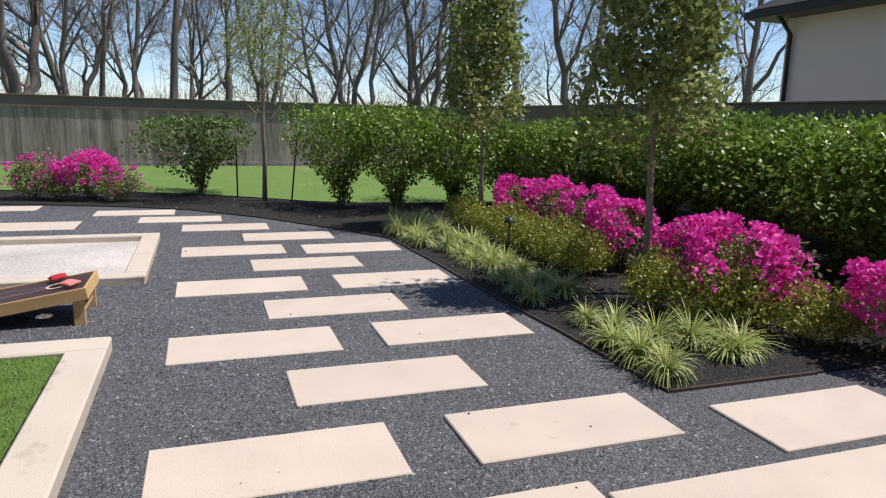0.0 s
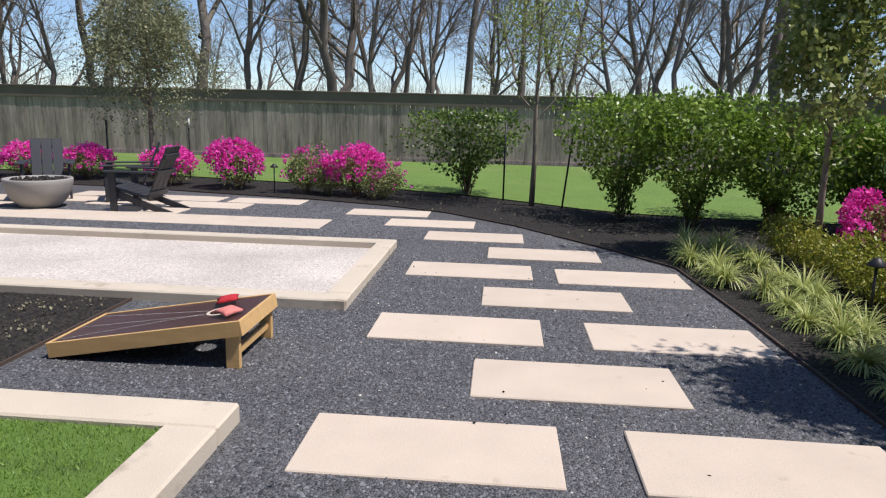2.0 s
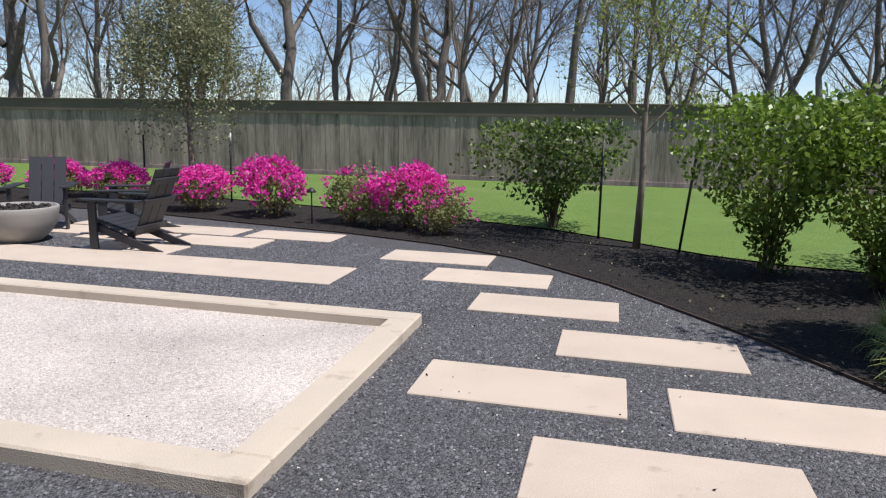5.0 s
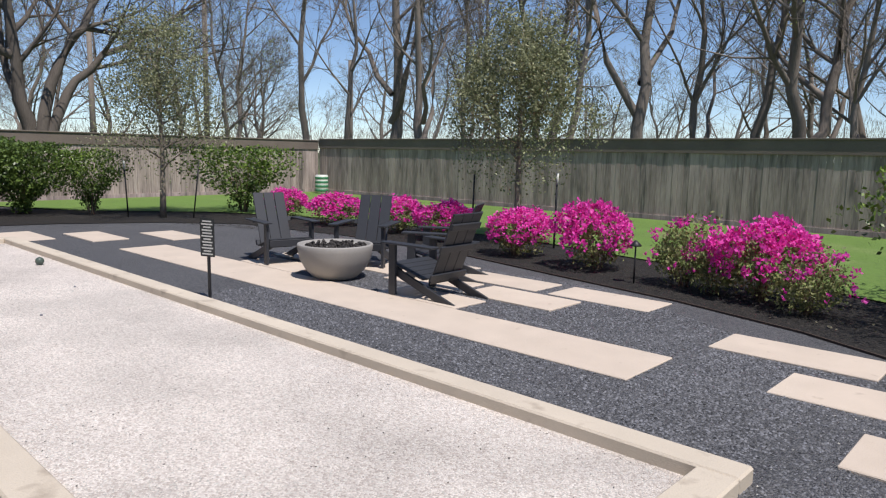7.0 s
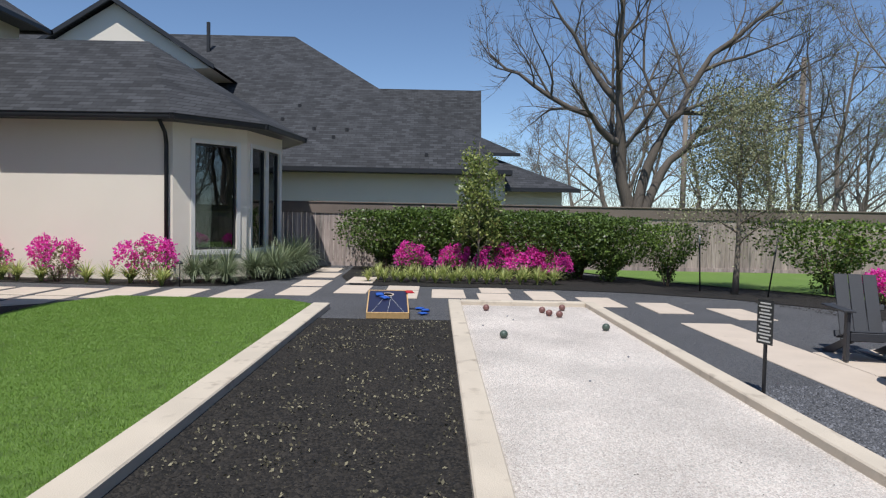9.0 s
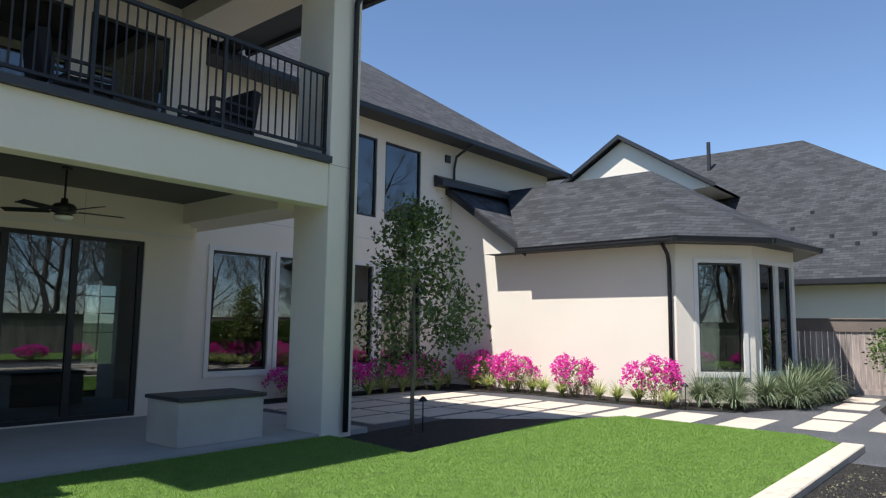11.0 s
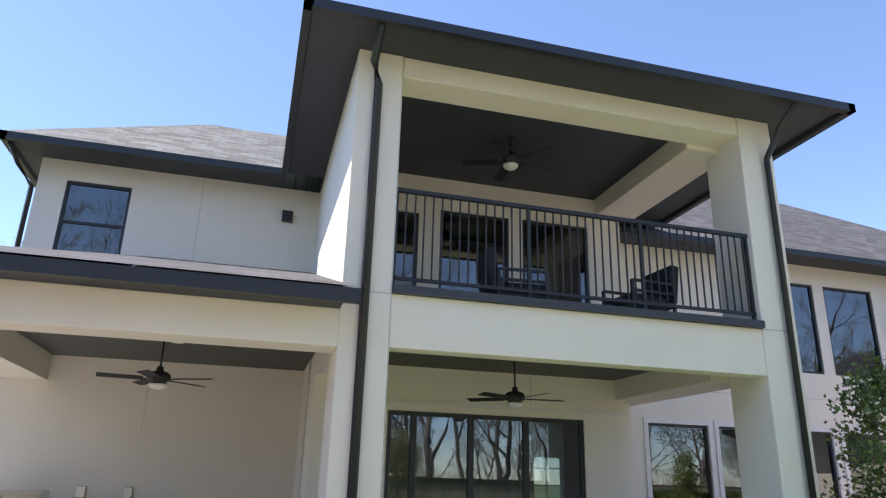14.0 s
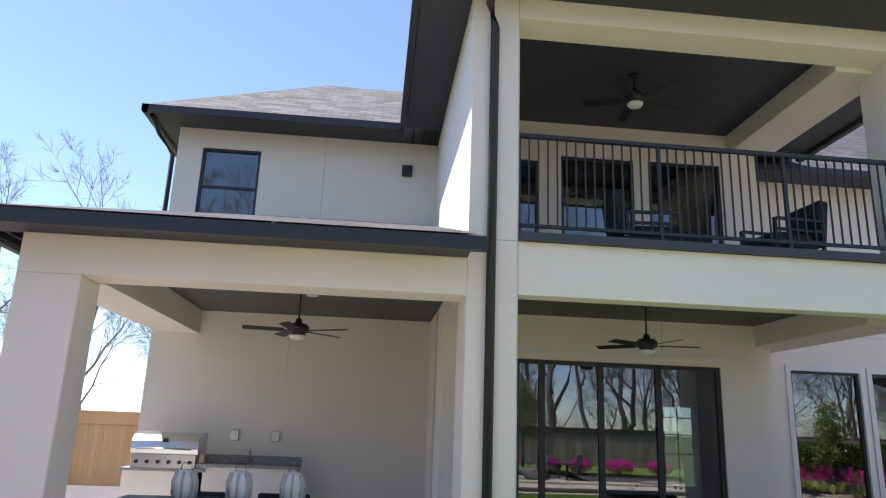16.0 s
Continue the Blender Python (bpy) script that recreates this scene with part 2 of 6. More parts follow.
M["patio"] = mat("patio_concrete", (0.36, 0.35, 0.33), 0.8, bump=0.2, bscale=60, big=0.1)
M["bark"] = mat("grey_bark", (0.18, 0.153, 0.13), 0.95, bump=1.0, bscale=25, big=0.25, bigscale=3, stretch=(1, 1, 0.2), bdist=0.03)
M["bark_dark"] = mat("dark_bark", (0.1, 0.084, 0.07), 0.95, bump=1.0, bscale=25, big=0.25, bigscale=3, stretch=(1, 1, 0.2), bdist=0.03)
M["youngbark"] = mat("young_bark", (0.2, 0.17, 0.13), 0.9, bump=0.6, bscale=60, big=0.2, bigscale=6, stretch=(1, 1, 0.3))
M["twig"] = mat("twig", (0.17, 0.12, 0.08), 0.9, island=0.2)
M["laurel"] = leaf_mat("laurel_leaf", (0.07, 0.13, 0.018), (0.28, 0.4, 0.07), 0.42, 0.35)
# darker copy of the laurel leaf, with shade put into its colour
M["laurel_shaded"] = leaf_mat("shaded_laurel_leaf", (0.04, 0.072, 0.014), (0.16, 0.24, 0.05), 0.4, 0.25)
M["laurel_young"] = leaf_mat("young_leaf", (0.14, 0.27, 0.02), (0.3, 0.44, 0.06), 0.4, 0.3)
M["oak"] = leaf_mat("live_oak_leaf", (0.14, 0.155, 0.075), (0.4, 0.41, 0.23), 0.5, 0.3)
M["holly"] = leaf_mat("holly_leaf", (0.12, 0.18, 0.04), (0.46, 0.5, 0.17), 0.4, 0.42)
M["patioleaf"] = leaf_mat("dark_holly_leaf", (0.045, 0.075, 0.02), (0.2, 0.27, 0.07), 0.4, 0.3)
M["azleaf"] = leaf_mat("azalea_leaf", (0.13, 0.17, 0.05), (0.32, 0.32, 0.13), 0.6, 0.25)
M["flower"] = leaf_mat("magenta_petal", (0.75, 0.02, 0.39), (0.95, 0.13, 0.6), 0.6, 0.35)
M["boxleaf"] = leaf_mat("low_hedge_leaf", (0.15, 0.2, 0.022), (0.44, 0.42, 0.07), 0.45, 0.25)
M["strap"] = leaf_mat("variegated_strap", (0.2, 0.3, 0.06), (0.68, 0.68, 0.28), 0.45, 0.3)
M["flax"] = leaf_mat("grey_green_strap", (0.12, 0.16, 0.08), (0.32, 0.37, 0.22), 0.5, 0.2)
M["twigleaf"] = leaf_mat("bare_twig_haze", (0.16, 0.14, 0.12), (0.34, 0.31, 0.26), 0.9, 0.3)
M["twiggrey"] = leaf_mat("fine_grey_twig", (0.12, 0.1, 0.085), (0.26, 0.225, 0.19), 0.9, 0.1)
M["bud"] = leaf_mat("spring_bud", (0.2, 0.28, 0.05), (0.42, 0.46, 0.16), 0.6, 0.3)
M["ball_green"] = mat("green_resin", (0.06, 0.085, 0.07), 0.45, big=0.15, bigscale=20)
M["ball_red"] = mat("dull_red_resin", (0.17, 0.08, 0.07), 0.45, big=0.15, bigscale=20)
M["white_plastic"] = mat("white_plastic", (0.62, 0.64, 0.58), 0.5, big=0.05)
M["green_plastic"] = mat("green_plastic", (0.05, 0.2, 0.1), 0.5)
M["signface"] = mat("dark_sign_face", (0.03, 0.032, 0.035), 0.3, big=0.05)
M["signbar"] = mat("pale_print", (0.55, 0.55, 0.52), 0.5)
M["cushion"] = mat("charcoal_cushion", (0.02, 0.021, 0.024), 0.9, bump=0.2, bscale=200)
M["wicker"] = mat("grey_wicker", (0.42, 0.4, 0.36), 0.7, bump=1.0, bscale=90, big=0.2)


# ---- mesh helpers ----
def link(name, me, material, parent=None, label=""):
    ob = bpy.data.objects.new(name, me)
    scene.collection.objects.link(ob)
    for m in material if isinstance(material, (list, tuple)) else [material]:
        if m and not me.materials.get(m.name):
            me.materials.append(m)
    ob.parent = parent
    if label:
        ob["label"] = label
    return ob


def part(name, bm, material, parent, label=""):
    me = bpy.data.meshes.new(name)
    bm.normal_update()
    bm.to_mesh(me)
    bm.free()
    return link(name, me, material, parent, label)


def mesh_np(name, verts, faces, material, parent=None, label="", matidx=None):
    me = bpy.data.meshes.new(name)
    me.from_pydata([tuple(v) for v in verts], [], faces)
    ob = link(name, me, material, parent, label)
    if matidx is not None:
        me.polygons.foreach_set("material_index", matidx)
    return ob


def empty(name, x=0, y=0, z=0, rz=0):
    ob = bpy.data.objects.new(name, None)
    ob.empty_display_size = 0.1
    scene.collection.objects.link(ob)
    ob.matrix_basis = pose(x, y, z, 0, 0, rz)
    return ob


def box(bm, x0, x1, y0, y1, z0, z1, bevel=0.0, m=None):
    vs = [bm.verts.new(v) for v in ((x0, y0, z0), (x1, y0, z0), (x1, y1, z0), (x0, y1, z0), (x0, y0, z1), (x1, y0, z1), (x1, y1, z1), (x0, y1, z1))]
    if m is not None:
        for v in vs:
            v.co = m @ v.co
    fs = [bm.faces.new([vs[i] for i in f]) for f in ((3, 2, 1, 0), (4, 5, 6, 7), (0, 1, 5, 4), (1, 2, 6, 5), (2, 3, 7, 6), (3, 0, 4, 7))]
    if bevel:
        bmesh.ops.bevel(bm, geom=list({e for f in fs for e in f.edges}), offset=bevel, segments=1, affect="EDGES")
    return vs


def boxob(name, dims, material, parent=None, label="", bevel=0.0, m=None):
    bm = bmesh.new()
    box(bm, *dims, bevel=bevel, m=m)
    return part(name, bm, material, parent, label)


def tube(bm, pts, r, n=8, cap=True):
    """A round bar along points; r is one radius or one for each point."""
    rs = r if isinstance(r, (list, tuple)) else [r] * len(pts)
    pts = [Vector(p) for p in pts]
    rings = []
    up = Vector((0.13, 0.21, 0.97))
    for i, p in enumerate(pts):
        d = (pts[min(i + 1, len(pts) - 1)] - pts[max(i - 1, 0)]).normalized()
        a = d.cross(up if abs(d.dot(up)) < 0.95 else Vector((1, 0, 0))).normalized()
        b = d.cross(a)
        rings.append([bm.verts.new(p + rs[i] * (math.cos(2 * math.pi * k / n) * a + math.sin(2 * math.pi * k / n) * b)) for k in range(n)])
    for r0, r1 in zip(rings, rings[1:]):
        for k in range(n):
            bm.faces.new((r0[k], r0[(k + 1) % n], r1[(k + 1) % n], r1[k])).smooth = True
    if cap:
        bm.faces.new(rings[0][::-1])
        bm.faces.new(rings[-1])


def lathe(bm, profile, n=40, cx=0, cy=0):
    rings = [[bm.verts.new((cx + r * math.cos(2 * math.pi * k / n), cy + r * math.sin(2 * math.pi * k / n), z)) for k in range(n)] for r, z in profile]
    for r0, r1 in zip(rings, rings[1:]):
        for k in range(n):
            bm.faces.new((r0[k], r0[(k + 1) % n], r1[(k + 1) % n], r1[k])).smooth = True
    bm.faces.new(rings[0][::-1])
    bm.faces.new(rings[-1])


def sheet(name, poly, z, material, label="", thick=0.0, parent=None):
    """A flat piece of ground with the outline poly; with thickness it has sides."""
    bm = bmesh.new()
    f = bm.faces.new([bm.verts.new((x, y, z)) for x, y in poly])
    if f.normal.z < 0:
        f.normal_flip()
    bm.normal_update()
    if f.normal.z < 0:
        bmesh.ops.reverse_faces(bm, faces=[f])
    if thick:
        r = bmesh.ops.extrude_face_region(bm, geom=[f])
        bmesh.ops.translate(bm, vec=(0, 0, -thick), verts=[v for v in r["geom"] if isinstance(v, bmesh.types.BMVert)])
        bmesh.ops.recalc_face_normals(bm, faces=bm.faces)
    ob = part(name, bm, material, parent)
    return tagged(ob, label, "", "", "structure") if not parent else ob


def prism(bm, pts, vec):
    """The flat outline pts (3D) pushed along vec."""
    a = [bm.verts.new(p) for p in pts]
    b = [bm.verts.new(Vector(p) + Vector(vec)) for p in pts]
    bm.faces.new(a[::-1])
    bm.faces.new(b)
    for i in range(len(a)):
        bm.faces.new((a[i], a[(i + 1) % len(a)], b[(i + 1) % len(a)], b[i]))
    bmesh.ops.recalc_face_normals(bm, faces=bm.faces)


def inside(px, py, poly):
    hit = np.zeros(len(px), bool)
    for (x0, y0), (x1, y1) in zip(poly, poly[1:] + poly[:1]):
        cross = ((y0 > py) != (y1 > py)) & (px < (x1 - x0) * (py - y0) / (y1 - y0 + 1e-12) + x0)
        hit ^= cross
    return hit


rng = np.random.default_rng(5)

# ---- ground ----
BED_E = [(1.27, 10.75), (2.4, 9.25), (2.93, 8.4), (3.05, 6.6), (3.12, 4.9), (3.2, 3.9), (3.27, 2.58), (4.5, 2.58), (9.4, 2.58), (9.4, 12.2), (6.0, 12.0), (4.6, 12.1), (3.2, 12.35), (2.4, 12.7), (1.6, 13.3), (0.4, 14.1), (-1.4, 14.8), (-4.2, 15.4), (-6.5, 15.9), (-11.0, 15.9), (-14.6, 14.4), (-17.0, 11.8), (-19.0, 10.2), (-20.6, 9.8), (-20.6, 3.6), (-17.0, 3.7), (-14.9, 4.2), (-14.75, 6.5), (-14.6, 8.6), (-14.2, 10.4), (-13.3, 12.1), (-12.0, 13.3), (-9.0, 13.7), (-6.3, 13.6), (-4.0, 13.1), (-2.2, 12.75), (-0.8, 12.3), (0.23, 11.75)]
N_LAWN = [(9.4, 12.25), (9.4, 21.75), (-20.75, 21.75), (-20.75, 9.85), (-17.0, 11.75), (-14.6, 14.3), (-11.0, 15.8), (-6.5, 15.8), (-4.2, 15.3), (-1.4, 14.7), (0.4, 14.0), (1.6, 13.2), (2.4, 12.6), (3.2, 12.25), (4.6, 12.0), (6.0, 11.9)]
ground = sheet("ground", [(-900, -900), (900, -900), (900, 900), (-900, 900)], -0.05, M["far_grass"], "flat ground with rough grass to the horizon")
gravel = sheet("gravel_ground", [(-21, -14), (9.5, -14), (9.5, 14.6), (-21, 16.5)], 0.0, M["gravel"], "dark grey crushed gravel ground of the garden")
bed = sheet("planting_bed", BED_E, 0.012, M["mulch"], "planting bed covered in near-black mulch")
mulch_strip = sheet("mulch_strip", [(-9.75, 4.35), (-1.88, 4.35), (-1.88, 6.35), (-9.75, 6.35)], 0.014, M["mulch"], "strip of near-black mulch between turf and ball court")
wall_bed = sheet("wall_bed", [(-15.2, -8.2), (-12.9, -8.2), (-14.2, -3.2), (-13.8, 0.3), (-14.2, 1.6), (-16.4, 2.6), (-20.6, 2.9), (-20.6, 1.45), (-17.2, 1.45), (-15.75, 0.9), (-15.2, -0.5)], 0.012, M["mulch"], "mulched bed along the foot of the rendered wing")
house_bed = sheet("house_bed", [(-15.2, -6.6), (-7.5, -6.6), (-7.5, -5.9), (-13.2, -5.9), (-15.2, -3.6)], 0.016, M["mulch"], "narrow mulched bed under the house windows")
n_lawn = sheet("rear_lawn", N_LAWN, 0.03, M["rear_turf"], "green lawn running up to the timber fence")
LAWN = [(-0.47, 4.1), (-10.9, 4.1), (-11.5, 3.5), (-11.6, 0.5), (-10.2, -0.05), (-8.1, 0.08), (-6.2, 0.2), (-6.4, -1.15), (-6.4, -1.55), (-0.47, -1.55)]
lawn = sheet("turf_lawn", LAWN, 0.07, M["lawn"], "close-cropped bright green turf lawn inside a pale curb")
sheet("tree_bed", [(-11.5, 0.42), (-10.2, -0.1), (-8.1, 0.03), (-6.25, 0.15), (-6.45, -1.15), (-6.5, -1.62), (-9.3, -1.75)], 0.02, M["mulch"], "dark mulch bed round a young tree by the patio")
sheet("court_surface", [(-11.7, 6.55), (-0.36, 6.55), (-0.3, 8.8), (-11.7, 8.8)], 0.008, M["white_gravel"], "white crushed shell surface of a bocce court")
sheet("patio_floor", [(-7.2, -1.6), (5.2, -1.6), (5.2, -6.6), (-7.2, -6.6)], 0.1, M["patio"], "grey concrete patio floor under the balcony", thick=0.14)


def curb(name, x0, x1, y0, y1, z1, parent=None):
    return tagged(boxob(name, (x0, x1, y0, y1, -0.08, z1), M["curb"], None, "", 0.012), "cream cast concrete garden curb", "", "", "structure")


# ball court rim, butted end to end
curb("court_curb", -11.85, -0.11, 6.34, 6.56, 0.085)
curb("court_curb", -11.85, -0.11, 8.77, 8.96, 0.085)
curb("court_curb", -0.32, -0.11, 6.56, 8.77, 0.085)
curb("court_curb", -11.85, -11.63, 6.56, 8.77, 0.085)
# lawn rim
curb("lawn_curb", -10.9, -0.19, 4.08, 4.36, 0.1)
curb("lawn_curb", -0.45, -0.19, -1.55, 4.08, 0.1)
# the planting bed's thin metal edging
def edging(pts, label="thin brown steel bed edging"):
    bm = bmesh.new()
    for (x0, y0), (x1, y1) in zip(pts, pts[1:]):
        a, b = Vector((x0, y0, 0)), Vector((x1, y1, 0))
        d = (b - a).normalized() * 0.005
        nrm = Vector((-d.y, d.x, 0)) * 1.6
        vs = []
        for p in (a - d, b + d):
            for s in (-1, 1):
                for z in (-0.02, 0.022):
                    vs.append(bm.verts.new((p.x + s * nrm.x, p.y + s * nrm.y, z)))
        for f in ((0, 1, 3, 2), (4, 6, 7, 5), (0, 4, 5, 1), (2, 3, 7, 6), (1, 5, 7, 3), (0, 2, 6, 4)):
            bm.faces.new([vs[i] for i in f])
    bmesh.ops.recalc_face_normals(bm, faces=bm.faces)
    tagged(part("bed_edging", bm, M["rust"], None), label, "", "", "structure")
edging([(4.5, 2.57), (3.26, 2.57), (3.19, 3.9), (3.11, 4.9), (3.04, 6.6), (2.92, 8.38), (2.39, 9.23), (1.26, 10.73), (0.22, 11.74), (-0.81, 12.29), (-2.21, 12.74), (-4.0, 13.09), (-6.3, 13.58), (-9.0, 13.68)])
edging([(-1.87, 4.4), (-1.87, 6.33)])
edging([(-6.4, -1.15), (-6.2, 0.17), (-8.1, 0.05), (-10.2, -0.08), (-11.55, 0.46)], "thin pale edging round the tree bed")


# ---- fences ----
def fence(name, label, p0, p1, h, material, gap=0.0, side=1, capmat="fence_cap", boards=True, bw=0.142):
    """Upright boards along p0-p1 with a trim board and cap, each board its own part."""
    a, b = Vector((*p0, 0)), Vector((*p1, 0))
    L = (b - a).length
    ang = math.atan2(b.y - a.y, b.x - a.x)
    root = empty(name, a.x, a.y, 0, math.degrees(ang))
    tagged(root, label, "fence")
    root.location.z = 0
    s = side
    boxob("cap_board", (0, L, -0.075, 0.075, h - 0.035, h), M[capmat], root, "", 0.004)
    # on the grey fences this band holds the cap's shade in its colour
    boxob("trim_board", (0, L, s * 0.02 if s > 0 else -0.045, 0.045 if s > 0 else -0.02, h - 0.36, h - 0.036), M["fence_cap" if capmat == "fence_cap" else capmat], root)
    boxob("kick_board", (0, L, -0.04, 0.04, -0.04, 0.13), M[material], root)
    n = int(L / bw)
    me = None
    for i in range(n):
        t = i * L / n
        if me is None:
            bm = bmesh.new()
            box(bm, 0.002, bw - 0.004, -0.009, 0.009, 0.1, h - 0.05)
            ob = part("fence_board", bm, M[material], root)
            me = ob.data
        else:
            ob = bpy.data.objects.new("fence_board", me)
            scene.collection.objects.link(ob)
            ob.parent = root
        ob.location = (t, float(rng.uniform(-0.004, 0.004)), float(rng.uniform(-0.006, 0.0)))
        ob.rotation_euler = (0, 0, float(rng.uniform(-0.015, 0.015)))
    return root


# ---- the house ----
house = tagged(empty("house"), "two-storey off-white rendered house with a dark shingle roof and charcoal gutters", "house")


def hbox(name, dims, mname, label="", bevel=0.0, parent=None):
    return boxob(name, dims, M[mname], parent or house, label, bevel)


def wall_holes(name, axis, at, thick, u0, u1, z0, z1, holes, mname="stucco", parent=None):
    """A wall in the plane axis = at, from at to at + thick, with real openings (u0, u1, z0, z1)."""
    us = sorted({u0, u1, *[h[0] for h in holes], *[h[1] for h in holes]})
    zs = sorted({z0, z1, *[h[2] for h in holes], *[h[3] for h in holes]})
    bm = bmesh.new()
    vt = {}
    def v(i, j, k):
        if (i, j, k) not in vt:
            d = at + thick * k
            vt[(i, j, k)] = bm.verts.new((us[i], d, zs[j]) if axis == "y" else (d, us[i], zs[j]))
        return vt[(i, j, k)]
    solid = {}
    for i in range(len(us) - 1):
        for j in range(len(zs) - 1):
            cu, cz = (us[i] + us[i + 1]) / 2, (zs[j] + zs[j + 1]) / 2
            solid[(i, j)] = not any(h[0] < cu < h[1] and h[2] < cz < h[3] for h in holes)
    for (i, j), s in solid.items():
        if not s:
            continue
        for k in (0, 1):
            bm.faces.new((v(i, j, k), v(i + 1, j, k), v(i + 1, j + 1, k), v(i, j + 1, k)))
        for di, dj, e in ((-1, 0, ((i, j), (i, j + 1))), (1, 0, ((i + 1, j), (i + 1, j + 1))), (0, -1, ((i, j), (i + 1, j))), (0, 1, ((i, j + 1), (i + 1, j + 1)))):
            if not solid.get((i + di, j + dj), False):
                bm.faces.new((v(*e[0], 0), v(*e[1], 0), v(*e[1], 1), v(*e[0], 1)))
    bmesh.ops.recalc_face_normals(bm, faces=bm.faces)
    return part(name, bm, M[mname], parent or house)


def window(u0, u1, z0, z1, face, axis="y", sign=1, mullions=(), rails=(), name="window", trim=True, parent=None, fw=0.05):
    """A dark-framed window in an opening; face: the outer face of the wall; sign: which way is out."""
    root = bpy.data.objects.new(name, None)
    scene.collection.objects.link(root)
    root.parent = parent or house
    def bx(nm, a0, a1, d0, d1, b0, b1, mt, lab=""):
        lo, hi = sorted((face + sign * d0, face + sign * d1))
        return boxob(nm, (a0, a1, lo, hi, b0, b1) if axis == "y" else (lo, hi, a0, a1, b0, b1), M[mt], root, lab)
    bm = bmesh.new()
    lo, hi = sorted((face - sign * 0.1, face - sign * 0.03))
    def add(a0, a1, b0, b1):
        box(bm, *((a0, a1, lo, hi) if axis == "y" else (lo, hi, a0, a1)), b0, b1)
    add(u0, u0 + fw, z0, z1); add(u1 - fw, u1, z0, z1); add(u0 + fw, u1 - fw, z0, z0 + fw); add(u0 + fw, u1 - fw, z1 - fw, z1)
    for mu in mullions:
        add(mu - fw * 0.7, mu + fw * 0.7, z0 + fw, z1 - fw)
    part("frame", bm, M["dark"], root, "charcoal frame")
    for rl in rails:
        bx("meeting_rail", u0 + fw, u1 - fw, -0.09, -0.04, rl - 0.025, rl + 0.025, "dark")
    bx("pane", u0 + fw, u1 - fw, -0.075, -0.068, z0 + fw, z1 - fw, "glass", "dark reflecting glass")
    if trim:
        lo, hi = sorted((face + sign * 0.002, face + sign * 0.03))
        for a0, a1, b0, b1 in ((u0 - 0.1, u0, z0 - 0.12, z1 + 0.1), (u1, u1 + 0.1, z0 - 0.12, z1 + 0.1), (u0, u1, z1, z1 + 0.1), (u0, u1, z0 - 0.12, z0)):
            boxob("casing", (*((a0, a1, lo, hi) if axis == "y" else (lo, hi, a0, a1)), b0, b1), M["trimwhite"], root, "white casing")
    return root


DX = -7.65
YW, YF, YD, YB = -6.6, -1.55, -5.1, -5.1
ZE, ZG = 7.27, 7.26
# main rear wall, west of the balcony
lowA, lowB, lowC, lowD = (-8.7, -7.28), (-10.25, -8.95), (-11.86, -10.5), (-13.7, -12.18)
upC, upD = (-11.93, -10.6), (-13.65, -12.23)
ZL0, ZL1, ZU0, ZU1 = 0.66, 3.15, 4.43, 6.54
ZW = 7.0
wall_holes("wall_rear", "y", YW, -0.3, -20.4, -5.9, 0.0, ZE, [(*lowA, ZL0, ZL1), (*lowB, ZL0, ZL1), (*lowC, ZL0, ZL1), (*lowD, ZL0, ZL1), (*upC, ZU0, ZU1), (*upD, ZU0, ZU1)])
for a in (lowA, lowB, lowC, lowD):
    window(*a, ZL0, ZL1, YW)
for a in (upC, upD):
    window(*a, ZU0, ZU1, YW, trim=False)
# rear wall above the grill porch and behind it
wall_holes("wall_rear", "y", YW, -0.3, -0.285, 4.7, 0.0, ZE, [(3.13, 4.23, 5.49, 6.89)])
window(3.13, 4.23, 5.49, 6.89, YW, rails=(6.12,), trim=False)
# wall behind the patio doors and behind the balcony
wall_holes("wall_patio", "y", YD, -0.3, -5.9, -0.6, 0.1, 4.0, [(-5.1, -1.59, 0.12, 2.99)])
wall_holes("wall_balcony", "y", YB, -0.3, -5.9, -0.6, 4.0, ZE, [(-1.98, -1.4, 4.2, 6.5), (-3.71, -2.38, 4.2, 6.62), (-5.33, -3.98, 4.2, 6.64)])
window(-3.71, -2.38, 4.2, 6.62, YB, trim=False)
window(-5.33, -3.98, 4.2, 6.64, YB, trim=False)
window(-1.98, -1.4, 4.2, 6.5, YB, trim=False)
window(-5.1, -1.59, 0.12, 2.99, YD, mullions=(-4.02, -3.03, -2.04), name="sliding_door", trim=False, fw=0.07)
hbox("return_wall", (-6.2, -5.9, YW, YD - 0.3, 0, ZE), "stucco")
hbox("return_wall", (-0.6, -0.285, YW - 0.3, YD - 0.3, 0, ZE - 0.01), "stucco")
# columns, beams, balcony
for x0, x1 in ((-6.62, -6.05), (-0.88, -0.28)):
    hbox("column", (x0, x1, YF - 0.8, YF, 0.0, ZE), "stucco", "square off-white rendered column", 0.01)
hbox("balcony_fascia", (-6.05, -0.88, YF - 0.3, YF - 0.02, 3.36, 4.0), "stucco", "rendered balcony front", 0.006)
hbox("balcony_ledge", (-6.05, -0.88, YF - 0.32, YF + 0.06, 4.0, 4.1), "soffit", "charcoal metal ledge")
hbox("balcony_floor", (-6.4, -0.45, YD, YF - 0.3, 3.85, 4.02), "patio")
hbox("upper_beam", (-6.05, -0.88, YF - 0.5, YF - 0.02, 6.97, ZE), "stucco", "", 0.006)
hbox("side_beam", (-6.3, -5.5, YB, YF - 0.5, 6.9, ZE - 0.002), "stucco", "", 0.006)
hbox("side_wall_upper", (-0.75, -0.281, YD - 0.29, YF - 0.8, 4.0, ZE - 0.003), "stucco")
